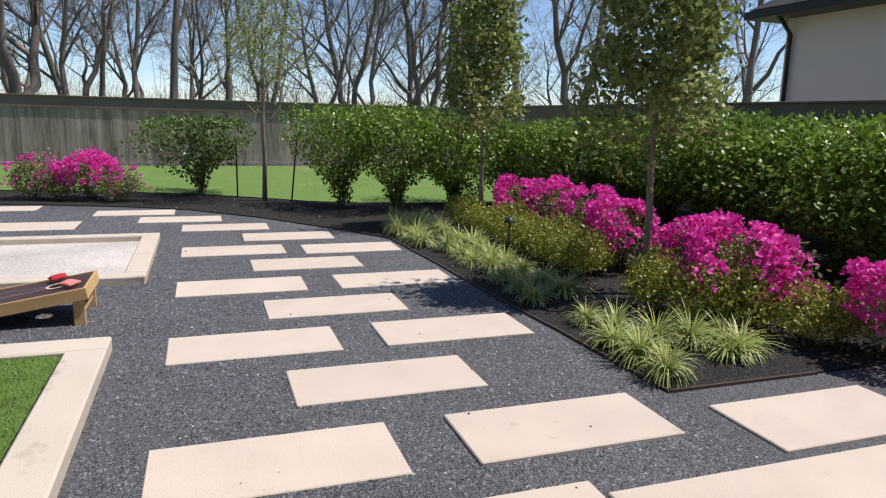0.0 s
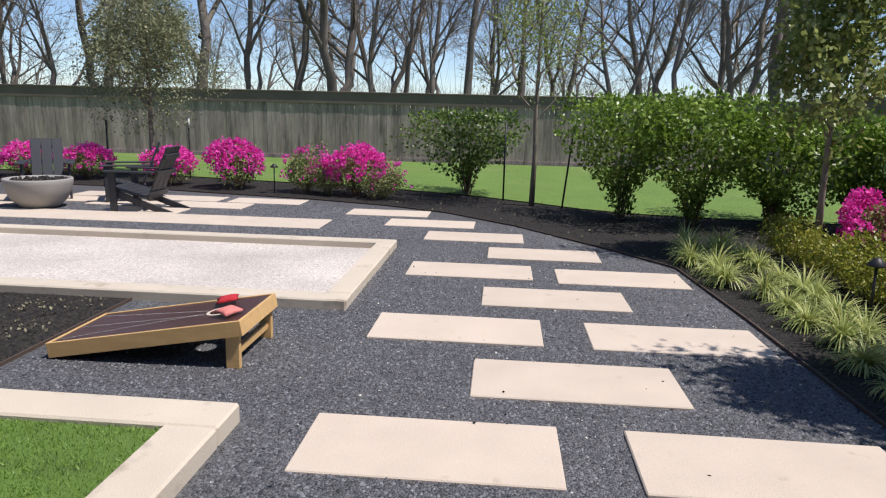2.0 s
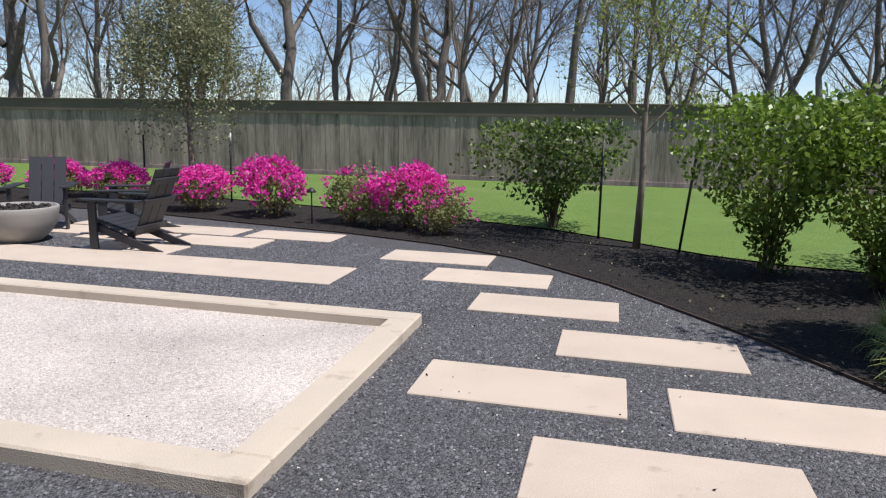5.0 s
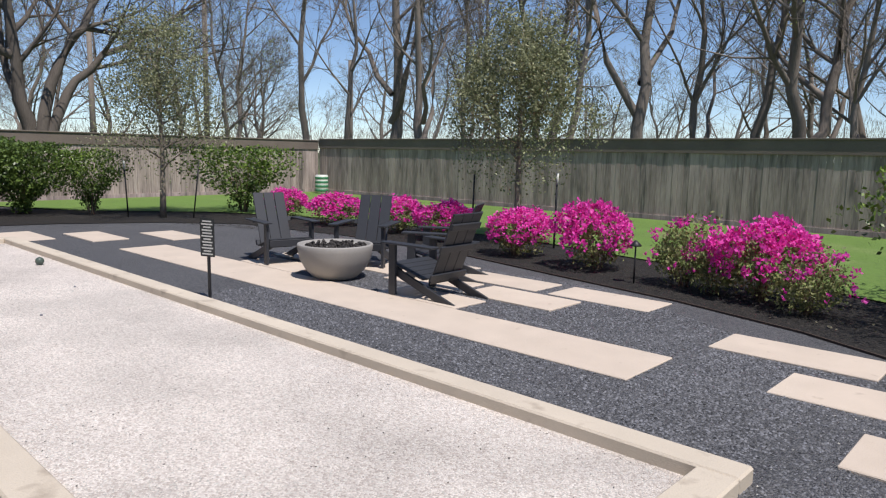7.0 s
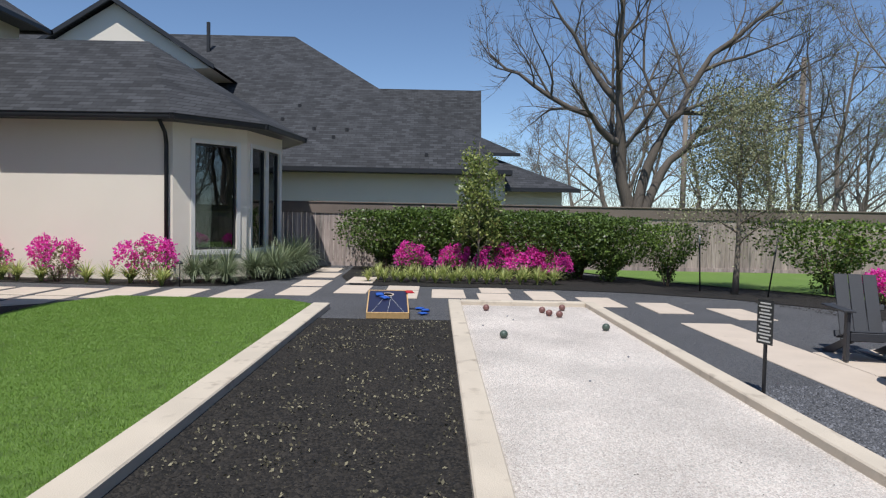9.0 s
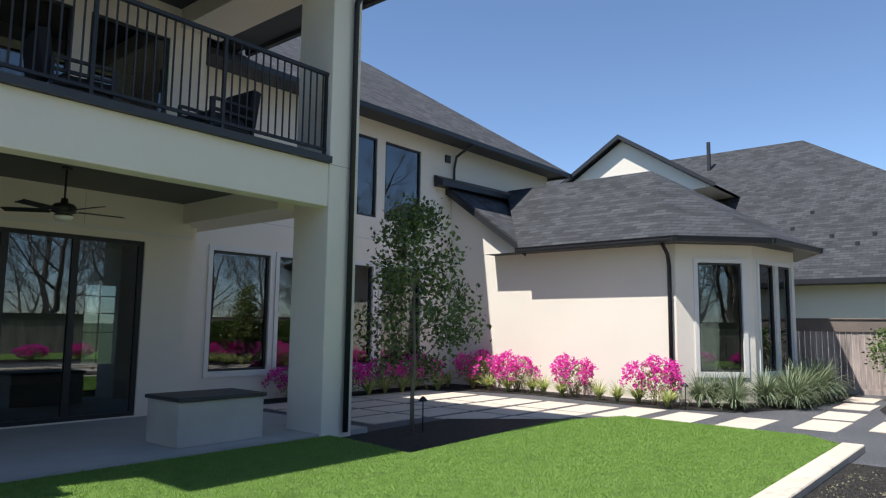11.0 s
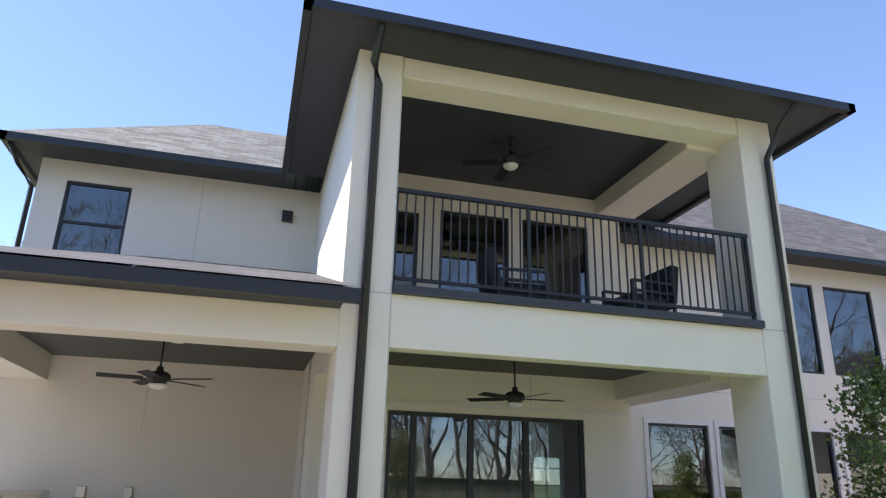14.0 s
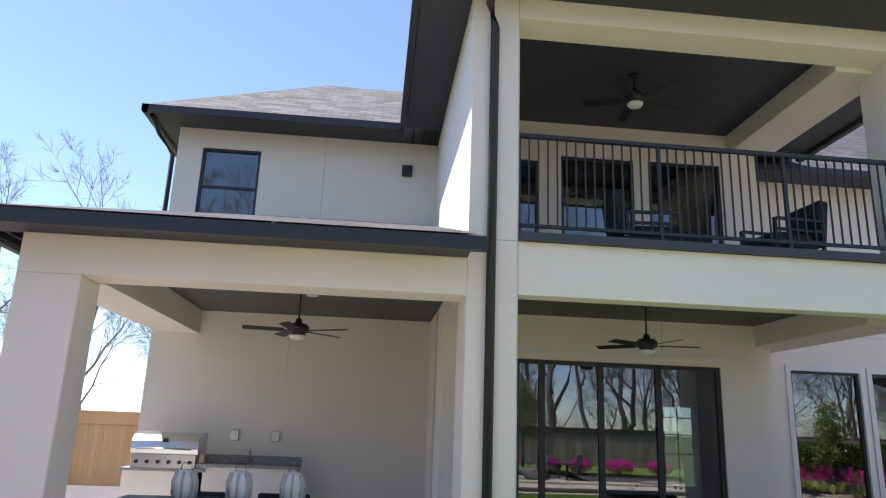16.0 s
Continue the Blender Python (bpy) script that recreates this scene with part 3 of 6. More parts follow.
hbox("side_wall_lower", (-0.75, -0.29, YD, YD + 0.9, 0.1, 3.9), "stucco")
hbox("side_beam_low", (-6.5, -5.75, YW, YF - 0.8, 3.37, 4.0), "stucco", "", 0.006)
hbox("side_beam_low", (-0.75, -0.29, YD + 0.9, YF - 0.8, 3.37, 3.9), "stucco")
hbox("balcony_ceiling", (-6.02, -0.9, YB, YF - 0.55, 7.24, 7.265), "soffit", "charcoal painted balcony ceiling")
hbox("patio_ceiling", (-6.05, -0.9, YD, YF - 0.3, 3.72, 3.8), "porchceil", "dark stained patio ceiling")
# the beam trim inside
hbox("crown_strip", (-5.95, -0.95, YD + 0.002, YD + 0.03, 3.1, 3.16), "trimwhite")
# railing
rail = bpy.data.objects.new("balcony_railing", None); scene.collection.objects.link(rail); rail.parent = house
yr = YF - 0.1
boxob("top_rail", (-6.05, -0.88, yr - 0.03, yr + 0.03, 5.35, 5.4), M["iron"], rail, "black top rail")
boxob("bottom_rail", (-6.05, -0.88, yr - 0.02, yr + 0.02, 4.2, 4.24), M["iron"], rail)
bal = None
for i in range(44):
    x = -5.96 + i * 0.1175
    wide = i in (14, 28)
    bm = bmesh.new()
    w = 0.022 if wide else 0.009
    box(bm, x - w, x + w, yr - w, yr + w, 4.1 if wide else 4.24, 5.35)
    part("baluster", bm, M["iron"], rail)
for x in (-6.02, -0.9):
    boxob("end_post", (x - 0.02, x + 0.02, yr - 0.02, yr + 0.02, 4.1, 5.35), M["iron"], rail)


def gutter(pts, name="gutter", r=0.065, h=0.07):
    """A charcoal box gutter with a rolled lip, one length for each side."""
    for a, b in zip(pts, pts[1:]):
        a, b = Vector(a), Vector(b)
        d = (b - a).normalized(); s = d.cross(Vector((0, 0, 1))).normalized()
        ring = [(-r, -h), (r * 0.55, -h), (r * 0.8, -h * 0.35), (r * 0.85, h * 0.55), (r * 1.1, h * 0.65), (r * 1.1, h * 0.86), (-r, h * 0.86)]
        bm = bmesh.new()
        e = d * r
        va = [bm.verts.new(a - e + s * u + Vector((0, 0, w))) for u, w in ring]
        vb = [bm.verts.new(b + e + s * u + Vector((0, 0, w))) for u, w in ring]
        n = len(ring)
        for k in range(n):
            bm.faces.new((va[k], va[(k + 1) % n], vb[(k + 1) % n], vb[k]))
        bm.faces.new(va[::-1]); bm.faces.new(vb)
        bmesh.ops.recalc_face_normals(bm, faces=bm.faces)
        part(name, bm, M["dark"], house, "charcoal metal gutter")


def downspout(pts, w=0.05):
    bm = bmesh.new()
    tube(bm, pts, w, 4)
    return part("downspout", bm, M["dark"], house, "charcoal downspout")


def roof(name, outline, apex_pts, faces, mname):
    """A roof of flat planes over given corners, with a little thickness below."""
    bm = bmesh.new()
    vs = [bm.verts.new(p) for p in outline + apex_pts]
    for f in faces:
        bm.faces.new([vs[i] for i in f])
    bmesh.ops.recalc_face_normals(bm, faces=bm.faces)
    return part(name, bm, M[mname], house, "dark grey shingle roof")


# balcony block roof: eaves x -7.4..0.4, front y -0.85
ex0, ex1, ey = -7.4, 0.42, -0.85
hbox("soffit", (ex0, ex1, -5.85, ey, ZE, ZE + 0.02), "soffit", "charcoal soffit")
roof("roof_front", [(ex0, ey, ZG + .07), (ex1, ey, ZG + .07), (ex1, -5.85, ZG + .07), (ex0, -5.85, ZG + .07)], [(-3.5, -4.6, 8.6), (-3.5, -9.5, 8.9), (ex1, -9.5, ZG + .07), (ex0, -9.5, ZG + .07)], [(0, 1, 4), (1, 6, 5, 4), (7, 0, 4, 5)], "shingleB")
gutter([(ex0 - .02, -5.85, ZG), (ex0 - .02, ey + .02, ZG), (ex1 + .02, ey + .02, ZG), (ex1 + .02, -5.85, ZG)])
# main roof west
XE = -6.21
hbox("soffit", (-20.6, XE, -6.9, -5.85, ZW, ZW + .02), "soffit", "charcoal soffit")
gutter([(-20.65, -9.0, ZW - .01), (-20.65, -5.83, ZW - .01), (XE, -5.83, ZW - .01)])
roof("roof_main", [(-20.7, -5.8, ZW + .06), (XE, -5.8, ZW + .06), (XE, -10.95, 10.8), (-15.6, -10.95, 10.8)], [(-20.7, -16, ZW + .06)], [(0, 1, 2, 3), (0, 3, 4)], "shingleX")
# main roof east over the grill porch's upper wall
hbox("soffit", (ex1, 5.07, -6.9, -5.85, ZE, ZE + .02), "soffit", "charcoal soffit")
hbox("soffit", (4.7, 5.07, -10, -6.9, ZE, ZE + .02), "soffit", "charcoal soffit")
gutter([(ex1 + .1, -5.83, ZG), (5.1, -5.83, ZG), (5.1, -10, ZG)])
roof("roof_main", [(ex1 - 2, -5.8, ZG + .07), (5.15, -5.8, ZG + .07), (2.2, -8.75, 9.5), (-2, -8.75, 9.5)], [(5.15, -12, ZG + .07)], [(0, 1, 2, 3), (1, 4, 2)], "shingleB")
hbox("side_wall_east", (4.4, 4.7, -14, YW - .3, 0, ZE), "stucco")
hbox("side_wall_west", (-20.4, -20.1, -14, YW - .3, 0, ZE), "stucco")
# dark rooms behind the glass, closed off from the sky
for nm, d in (("room_floor", (-20.1, 4.4, -12.5, -6.95, 0.02, 0.1)), ("upper_floor", (-20.1, 4.5, -12.5, -6.95, 3.6, 3.9)), ("room_ceiling", (-20.1, 4.5, -12.5, -6.95, ZE - .08, ZE - 0.02))):
    hbox(nm, d, "room")
for nm, d in (("room_ceiling", (-5.9, -0.3, -6.95, -5.4, 3.6, 3.9)), ("room_ceiling", (-5.9, -0.3, -6.95, -5.4, ZE - .08, ZE - 0.02)), ("room_floor", (-5.9, -0.3, -6.95, -5.4, 0.02, 0.1))):
    hbox(nm, d, "room")
wall_holes("room_back", "y", -12.6, 0.1, -20.1, 4.5, 0.0, ZE, [(DX - 0.42, DX + 0.42, 0.55, 2.6)], "trimwhite")
for dx in (-0.42, 0.0, 0.39):
    hbox("door_bar", (DX + dx, DX + dx + 0.03, -12.56, -12.53, 0.55, 2.6), "dark")
for z in (1.35, 1.85, 2.3):
    hbox("door_bar", (DX - 0.42, DX + 0.42, -12.565, -12.54, z, z + 0.03), "dark")
# grill porch
hbox("porch_column", (3.93, 4.6, YF - 0.55, YF, 0, 3.32), "stucco", "square off-white rendered column", 0.01)
hbox("porch_beam", (-0.28, 4.6, YF - 0.5, YF, 3.32, 3.76), "stucco", "", 0.006)
hbox("porch_side_beam", (3.87, 4.598, YW, YF - 0.55, 3.32, 3.76), "stucco")
hbox("porch_ceiling", (-0.29, 4.12, YW, YF - 0.5, 3.74, 3.8), "porchceil", "dark stained porch ceiling")
hbox("porch_soffit", (-0.28, 5.1, YF - 0.05, YF + 0.40, 3.76, 3.8), "soffit")
gutter([(-0.38, YF + .45, 3.81), (5.1, YF + .45, 3.81), (5.1, YW, 3.81)], h=0.085)
roof("roof_porch", [(-0.36, YF + .53, 3.9), (5.15, YF + .53, 3.9), (5.15, YW, 3.9), (-0.28, YW + .02, 5.6)], [(2.6, YW + .02, 5.6), (-0.28, YF + .02, 4.07), (-0.36, YF + .02, 4.07)], [(0, 1, 4, 3, 5, 6), (1, 2, 4)], "shingleX")
downspout([(-0.45, -0.85, 7.2), (-0.45, -1.3, 6.95), (-0.55, YF + .06, 6.75), (-0.55, YF + .06, 0.1)], 0.055)
downspout([(-6.5, -0.85, 7.2), (-6.5, -1.2, 7.0), (-6.45, YF + .06, 6.6), (-6.45, YF + .06, 0.1)], 0.055)
downspout([(-15.05, -5.85, 6.93), (-15.05, -6.45, 6.65), (-15.05, -6.53, 6.3), (-15.05, -6.53, 5.9)], 0.045)
downspout([(5.05, -6.0, 7.2), (5.0, -6.4, 7.0), (4.78, -6.62, 6.7), (4.78, -6.62, 4.2)], 0.045)
for x, z in ((0.3, 6.68), (-14.78, 6.55)):
    hbox("wall_vent", (x - 0.1, x + 0.1, YW + 0.003, YW + 0.07, z - 0.11, z + 0.11), "dark", "small dark wall vent")

# thin control joints in the render coat: grey strips colour in the grooves' shadow
for nm, d in (("upright", (1.9, 1.908, YW - .001, YW + .004, 4.6, ZE - .02)), ("upright", (-0.872, -0.866, YF - .001, YF + .004, 0.1, 7.25)), ("level", (-0.86, -0.29, YF - .001, YF + .004, 3.99, 3.998)), ("level", (-6.6, -6.07, YF - .001, YF + .004, 3.99, 3.998)),
              ("upright", (-10.42, -10.412, YW - .001, YW + .004, 3.3, 6.9)), ("level", (-13.9, -6.7, YW - .001, YW + .004, 3.85, 3.858)), ("upright", (-4.1, -4.094, YD - .001, YD + .004, 3.17, 3.7))):
    hbox("control_joint", d, "patio")
# west wing with the bay
XW = -15.0
bm = bmesh.new()
prism(bm, [(XW, -6.58, 0), (XW, 0.1, 0), (XW, 0.1, 3.6), (XW, -3.95, 3.6), (XW, -6.58, 5.55)], (-0.3, 0, 0))
part("wing_wall", bm, M["stucco"], house)
A, B, C, D = Vector((XW, 0.1, 0)), Vector((-16.32, 1.41, 0)), Vector((-18.4, 1.8, 0)), Vector((-20.3, 0.9, 0))


def bay_face(p, q, wins, z0, z1):
    """One face of the bay with tall windows; distances along the face."""
    L = (q - p).length
    ang = math.atan2((q - p).y, (q - p).x)
    mm = Matrix.Translation(p) @ Matrix.Rotation(ang, 4, "Z")
    holes = [(a, b, z0, z1) for a, b in wins]
    w = wall_holes("bay_wall", "y", 0.0, 0.22, 0, L, 0, 3.6, holes)
    w.matrix_basis = mm
    for a, b in wins:
        r = window(a, b, z0, z1, 0.0, sign=-1, trim=True, fw=0.045)
        r.matrix_basis = mm
bm = bmesh.new()
prism(bm, [(-14.74, -6.58, 5.48), (-14.74, -3.8, 3.5), (-14.74, -3.8, 3.68), (-14.74, -6.58, 5.7)], (0.03, 0, 0))
part("rake_board", bm, M["dark"], house, "charcoal rake board")
bay_face(A, B, [(0.52, 1.58)], 0.69, 3.18)
bay_face(B, C, [(0.26, 1.04), (1.2, 1.9)], 0.69, 3.2)
bay_face(C, D, [], 0, 1)
eo = [(-14.45, -3.85, 3.7), (-14.45, 0.3, 3.72), (-16.08, 1.9, 3.72), (-18.85, 2.3, 3.72), (-20.8, 1.3, 3.72), (-18.0, -1.7, 6.12), (-18.0, -6.7, 6.12), (-20.8, -8.5, 3.72)]
roof("roof_wing", eo, [], [(0, 1, 5, 6), (1, 2, 5), (2, 3, 5), (3, 4, 5), (4, 7, 6, 5)], "shingleY")
gutter([(-14.43, -3.85, 3.64), (-14.43, 0.3, 3.66), (-16.07, 1.92, 3.66), (-18.87, 2.32, 3.66), (-20.8, 1.32, 3.66)])
sheet_bm = bmesh.new()
sf = sheet_bm.faces.new([sheet_bm.verts.new((x, y, 3.6)) for x, y in ((-14.5, -5), (-14.5, 0.28), (-16.1, 1.87), (-18.85, 2.27), (-20.7, 1.3), (-20.7, -5))])
part("wing_soffit", sheet_bm, M["soffit"], house)
prb = bmesh.new()
prism(prb, [(-14.75, -3.85, 3.62), (-14.75, -6.6, 5.62), (-14.75, -6.6, 5.75), (-14.75, -3.8, 3.74)], (-3.2, 0, 0))
part("rake_roof", prb, M["shingleX"], house)
prb = bmesh.new()
prism(prb, [(-14.2, -6.58, 5.98), (-14.2, -6.25, 5.8), (-14.2, -6.25, 5.64), (-14.2, -6.58, 5.64)], (-4.4, 0, 0.1))
part("flashing", prb, M["dark"], house, "dark metal flashing")
downspout([(-14.6, -0.05, 3.6), (-14.85, -0.02, 3.35), (-14.93, -0.02, 3.1), (-14.93, -0.02, 0.05)], 0.05)
house.location.x = -0.2


# ---- the next houses ----
def neighbour():
    r = tagged(empty("neighbour_house"), "neighbouring off-white house with a large dark hipped roof beyond the fence", "house")
    x0 = -25.0
    boxob("wall", (x0 - 12, x0, -16, 8.6, 0, 3.2), M["stucco"], r)
    def rf(name, pts, faces, mt="shingleY"):
        bm = bmesh.new(); vs = [bm.verts.new(p) for p in pts]
        for f in faces: bm.faces.new([vs[i] for i in f])
        bmesh.ops.recalc_face_normals(bm, faces=bm.faces)
        part(name, bm, M[mt], r)
    e = x0 + 0.6
    rf("roof", [(e, -16, 3.3), (e, 8.8, 3.3), (-34.4, -1.2, 10.5), (-34.4, -16, 10.5), (-44.4, 8.8, 3.3)], [(0, 1, 2, 3), (1, 4, 2)])
    rf("roof", [(-33, 4, 4.4), (-33, 8.2, 4.4), (-36, 8.3, 8.3), (-36, 0, 8.3), (-39, 8.3, 4.4)], [(0, 1, 2, 3), (1, 4, 2)])
    rf("roof", [(-29.4, 6, 4.45), (-29.4, 9.62, 4.4), (-33, 7.2, 5.9), (-33, 5, 5.9)], [(0, 1, 2, 3)])
    boxob("fascia", (-29.42, -29.3, 6, 9.65, 4.28, 4.42), M["dark"], r)
    boxob("fascia", (e - .03, e + .05, -16, 8.8, 3.16, 3.32), M["dark"], r)
    boxob("soffit", (x0, e, -16, 8.8, 3.14, 3.2), M["soffit"], r)
    rf("roof", [(-25.5, 7.5, 2.76), (-25.5, 11.5, 2.74), (-30.5, 8.6, 4.3), (-30.5, 6, 4.3)], [(0, 1, 2, 3)])
    boxob("fascia", (-25.55, -25.42, 8.6, 11.5, 2.6, 2.75), M["dark"], r)
    boxob("wall", (-30, -26.0, 8.6, 10.9, 0, 2.65), M["stucco"], r)
    # gable
    bm = bmesh.new()
    prism(bm, [(-27, -11.3, 6.9), (-27, -2.95, 7.3), (-27, -6.73, 9.75)], (-6, 0, 0))
    part("gable", bm, M["stucco"], r)
    rf("gable_roof", [(-26.7, -11.75, 6.7), (-26.7, -6.73, 9.9), (-33, -6.73, 9.9), (-33, -11.75, 6.7), (-26.7, -2.75, 7.3), (-33, -2.75, 7.3)], [(0, 1, 2, 3), (1, 4, 5, 2)])
    bm = bmesh.new()
    for ya, zb in ((-11.8, 6.6), (-2.72, 7.2)):
        prism(bm, [(-26.68, ya, zb), (-26.68, ya, zb + 0.18), (-26.68, -6.73, 9.98), (-26.68, -6.73, 9.78)], (0.08, 0, 0))
    part("rake_board", bm, M["dark"], r)
    boxob("vent_pipe", (-32.77, -32.63, -5.02, -4.88, 9.0, 10.65), M["iron"], r)
    for x, y, z in ((-28.22, 0.32, 6.05), (-27.24, -0.16, 5.34), (-26.64, 1.22, 4.91), (-26.12, 2.06, 4.54), (-26.61, 2.51, 4.89), (-25.13, 5.67, 3.83)):
        boxob("roof_vent", (x - .09, x + .05, y - .06, y + .06, z - 0.05, z + .11), M["iron"], r)
neighbour()


def neighbour_east():
    r = tagged(empty("neighbour_house"), "pale rendered house with a dark eave beyond the fence", "house")
    boxob("wall", (12.4, 22, -2, 11.7, 0, 4.1), M["stucco"], r)
    bm = bmesh.new()
    vs = [bm.verts.new(p) for p in [(11.8, -3, 4.25), (11.8, 12.3, 4.25), (17, 7.5, 7.6), (17, -3, 7.6), (22.5, 12.3, 4.25)]]
    for f in ((0, 1, 2, 3), (1, 4, 2)): bm.faces.new([vs[i] for i in f])
    bmesh.ops.recalc_face_normals(bm, faces=bm.faces)
    part("roof", bm, M["shingleY"], r)
    boxob("eave", (11.75, 12.4, -3, 12.35, 4.05, 4.22), M["dark"], r)
    boxob("eave", (12.4, 22.5, 11.7, 12.35, 4.05, 4.22), M["dark"], r)
    bm = bmesh.new(); tube(bm, [(11.9, 11.5, 4.1), (12.3, 11.5, 3.7), (12.33, 11.5, 0.2)], 0.05, 6)
    part("downspout", bm, M["dark"], r)
    r.location.x = 0.5
neighbour_east()

# ---- plants ----
def rand_dirs(r, n):
    v = r.normal(size=(n, 3))
    return v / np.linalg.norm(v, axis=1)[:, None]


def leaf_mesh(name, P, size, material, parent, seed=1, long=1.7, up=0.3, label=""):
    """Small folded leaves at the points P, each turned its own way."""
    r = np.random.default_rng(seed)
    n = len(P)
    a = rand_dirs(r, n); a[:, 2] += up; a /= np.linalg.norm(a, axis=1)[:, None]
    b = np.cross(a, rand_dirs(r, n)); b /= np.linalg.norm(b, axis=1)[:, None] + 1e-9
    s = (size * r.uniform(0.65, 1.3, n))[:, None]
    c = np.cross(a, b)
    P = np.asarray(P)
    V = np.stack([P, P + a * s * long * 0.5 + b * s * 0.5 + c * s * 0.12, P + a * s * long, P + a * s * long * 0.5 - b * s * 0.5 + c * s * 0.12], 1).reshape(-1, 3)
    me = bpy.data.meshes.new(name)
    me.vertices.add(4 * n); me.vertices.foreach_set("co", V.ravel().astype(np.float32))
    me.loops.add(4 * n); me.loops.foreach_set("vertex_index", np.arange(4 * n, dtype=np.int32))
    me.polygons.add(n); me.polygons.foreach_set("loop_start", np.arange(0, 4 * n, 4, dtype=np.int32))
    me.update(calc_edges=True)
    return link(name, me, material, parent, label)


def FOL(*a, **k):
    ob = leaf_mesh(*a, **k)
    ob["kind"] = "stuff"
    return ob


def crown_points(r, n, rx, ry, rz, cz, shell=0.55, lump=0.22, k=9, low=-1.0):
    """Points through a lumpy, open crown; more near its outside."""
    d = rand_dirs(r, n)
    lumps = rand_dirs(r, k)
    amp = 0.9 + lump * (np.exp(9 * (d @ lumps.T - 1)).sum(1) - 0.5) + 0.06 * r.normal(size=n)
    rad = (shell + (1 - shell) * r.random(n) ** 0.6) * amp
    p = d * rad[:, None] * (rx, ry, rz) + (0, 0, cz)
    p = p[p[:, 2] > max(low, 0.03)]
    return p


def stems(bm, r, n, h, spread, r0, z0=0.0, kinks=3):
    for _ in range(n):
        a = r.uniform(0, 2 * math.pi); q = r.uniform(0.3, 1.0) * spread
        hh = h * r.uniform(0.7, 1.0)
        pts = [(0.05 * math.cos(a), 0.05 * math.sin(a), z0)]
        for i in range(1, kinks + 1):
            f = i / kinks
            pts.append((q * f ** 1.2 * math.cos(a) + r.normal() * 0.02, q * f ** 1.2 * math.sin(a) + r.normal() * 0.02, z0 + hh * f))
        tube(bm, pts, [r0, r0 * 0.8, r0 * 0.55, r0 * 0.3][:kinks + 1], 5, False)


def shrub(name, seed, w, h, leaf, n, size, z0=0.25, flat=0.85, young="laurel_young"):
    r = np.random.default_rng(seed)
    root = empty(name)
    bm = bmesh.new(); stems(bm, r, 11, h * 0.8, w * 0.36, 0.014)
    part("stem_spray", bm, M["twig"], root)["kind"] = "stuff"
    P = crown_points(r, n, w / 2, w / 2, (h - z0) / 2, z0 + (h - z0) / 2, 0.3, 0.42, 22)
    # narrower towards the foot, clipped flat above
    f = np.clip((P[:, 2] - z0 * 0.6) / (h * 0.45), 0.3, 1)
    P[:, 0] *= f; P[:, 1] *= f
    P[:, 2] = np.minimum(P[:, 2], h * (flat + 0.12 * r.random(len(P))))
    FOL("foliage", P, size, M[leaf], root, seed + 1)
    top = P[P[:, 2] > h * 0.62][: n // 3]
    FOL("young_foliage", top * (1.03, 1.03, 1.02), size * 0.9, M[young], root, seed + 2)
    return root


def azalea(seed, w, h, flowers=900, leafy=1300, sparse=False):
    r = np.random.default_rng(seed)
    root = empty("azalea")
    bm = bmesh.new(); stems(bm, r, 16, h * 0.75, w * 0.42, 0.007)
    part("stem_spray", bm, M["twig"], root)["kind"] = "stuff"
    P = crown_points(r, leafy, w / 2 * 0.92, w / 2 * 0.92, h * 0.5, h * 0.47, 0.35, 0.2)
    FOL("foliage", P, 0.03, M["azleaf"], root, seed + 1, 1.8)
    F = crown_points(r, flowers * 3, w / 2, w / 2, h * 0.53, h * 0.5, 0.8, 0.3, 12)
    keep = (F[:, 2] > h * 0.3) & (r.random(len(F)) < np.clip((F[:, 2] / h - 0.1) * (1.1 if sparse else 1.7), 0.05, 1))
    truss = rand_dirs(r, 46) * (w / 2, w / 2, h * 0.53) + (0, 0, h * 0.5)
    near = np.linalg.norm(F[:, None, :] - truss[None], axis=2).min(1)
    F = F[keep & (near < w * (0.1 if sparse else 0.155))][:flowers]
    # five petals a flower
    Q = np.repeat(F, 4, axis=0) + r.normal(size=(len(F) * 4, 3)) * 0.01
    FOL("blossom", Q, 0.038, M["flower"], root, seed + 2, 1.25, 0.5, "vivid magenta flowers")
    return root


def clump(name, seed, n, L, w, material, arch=1.0):
    """A tuft of arching straps."""
    r = np.random.default_rng(seed)
    V, F = [], []
    for i in range(n):
        a = r.uniform(0, 2 * math.pi); tilt = r.uniform(0.15, 1.0) * arch; ln = L * r.uniform(0.6, 1.1)
        ca, sa = math.cos(a), math.sin(a)
        x, z, ang = 0.02 * r.random(), 0.0, math.pi / 2 - tilt * 0.35
        base = len(V)
        for k in range(5):
            ww = w * (1 - (k / 4) ** 2 * 0.85) * 0.5
            V.append((x * ca - ww * sa, x * sa + ww * ca, z)); V.append((x * ca + ww * sa, x * sa - ww * ca, z))
            x += math.cos(ang) * ln / 4; z += math.sin(ang) * ln / 4; ang -= tilt * 0.55
            z = max(z, 0.01)
        for k in range(4):
            b = base + 2 * k
            F.append((b, b + 1, b + 3, b + 2))
    root = empty(name)
    mesh_np("foliage", V, F, material, root)["kind"] = "stuff"
    return root


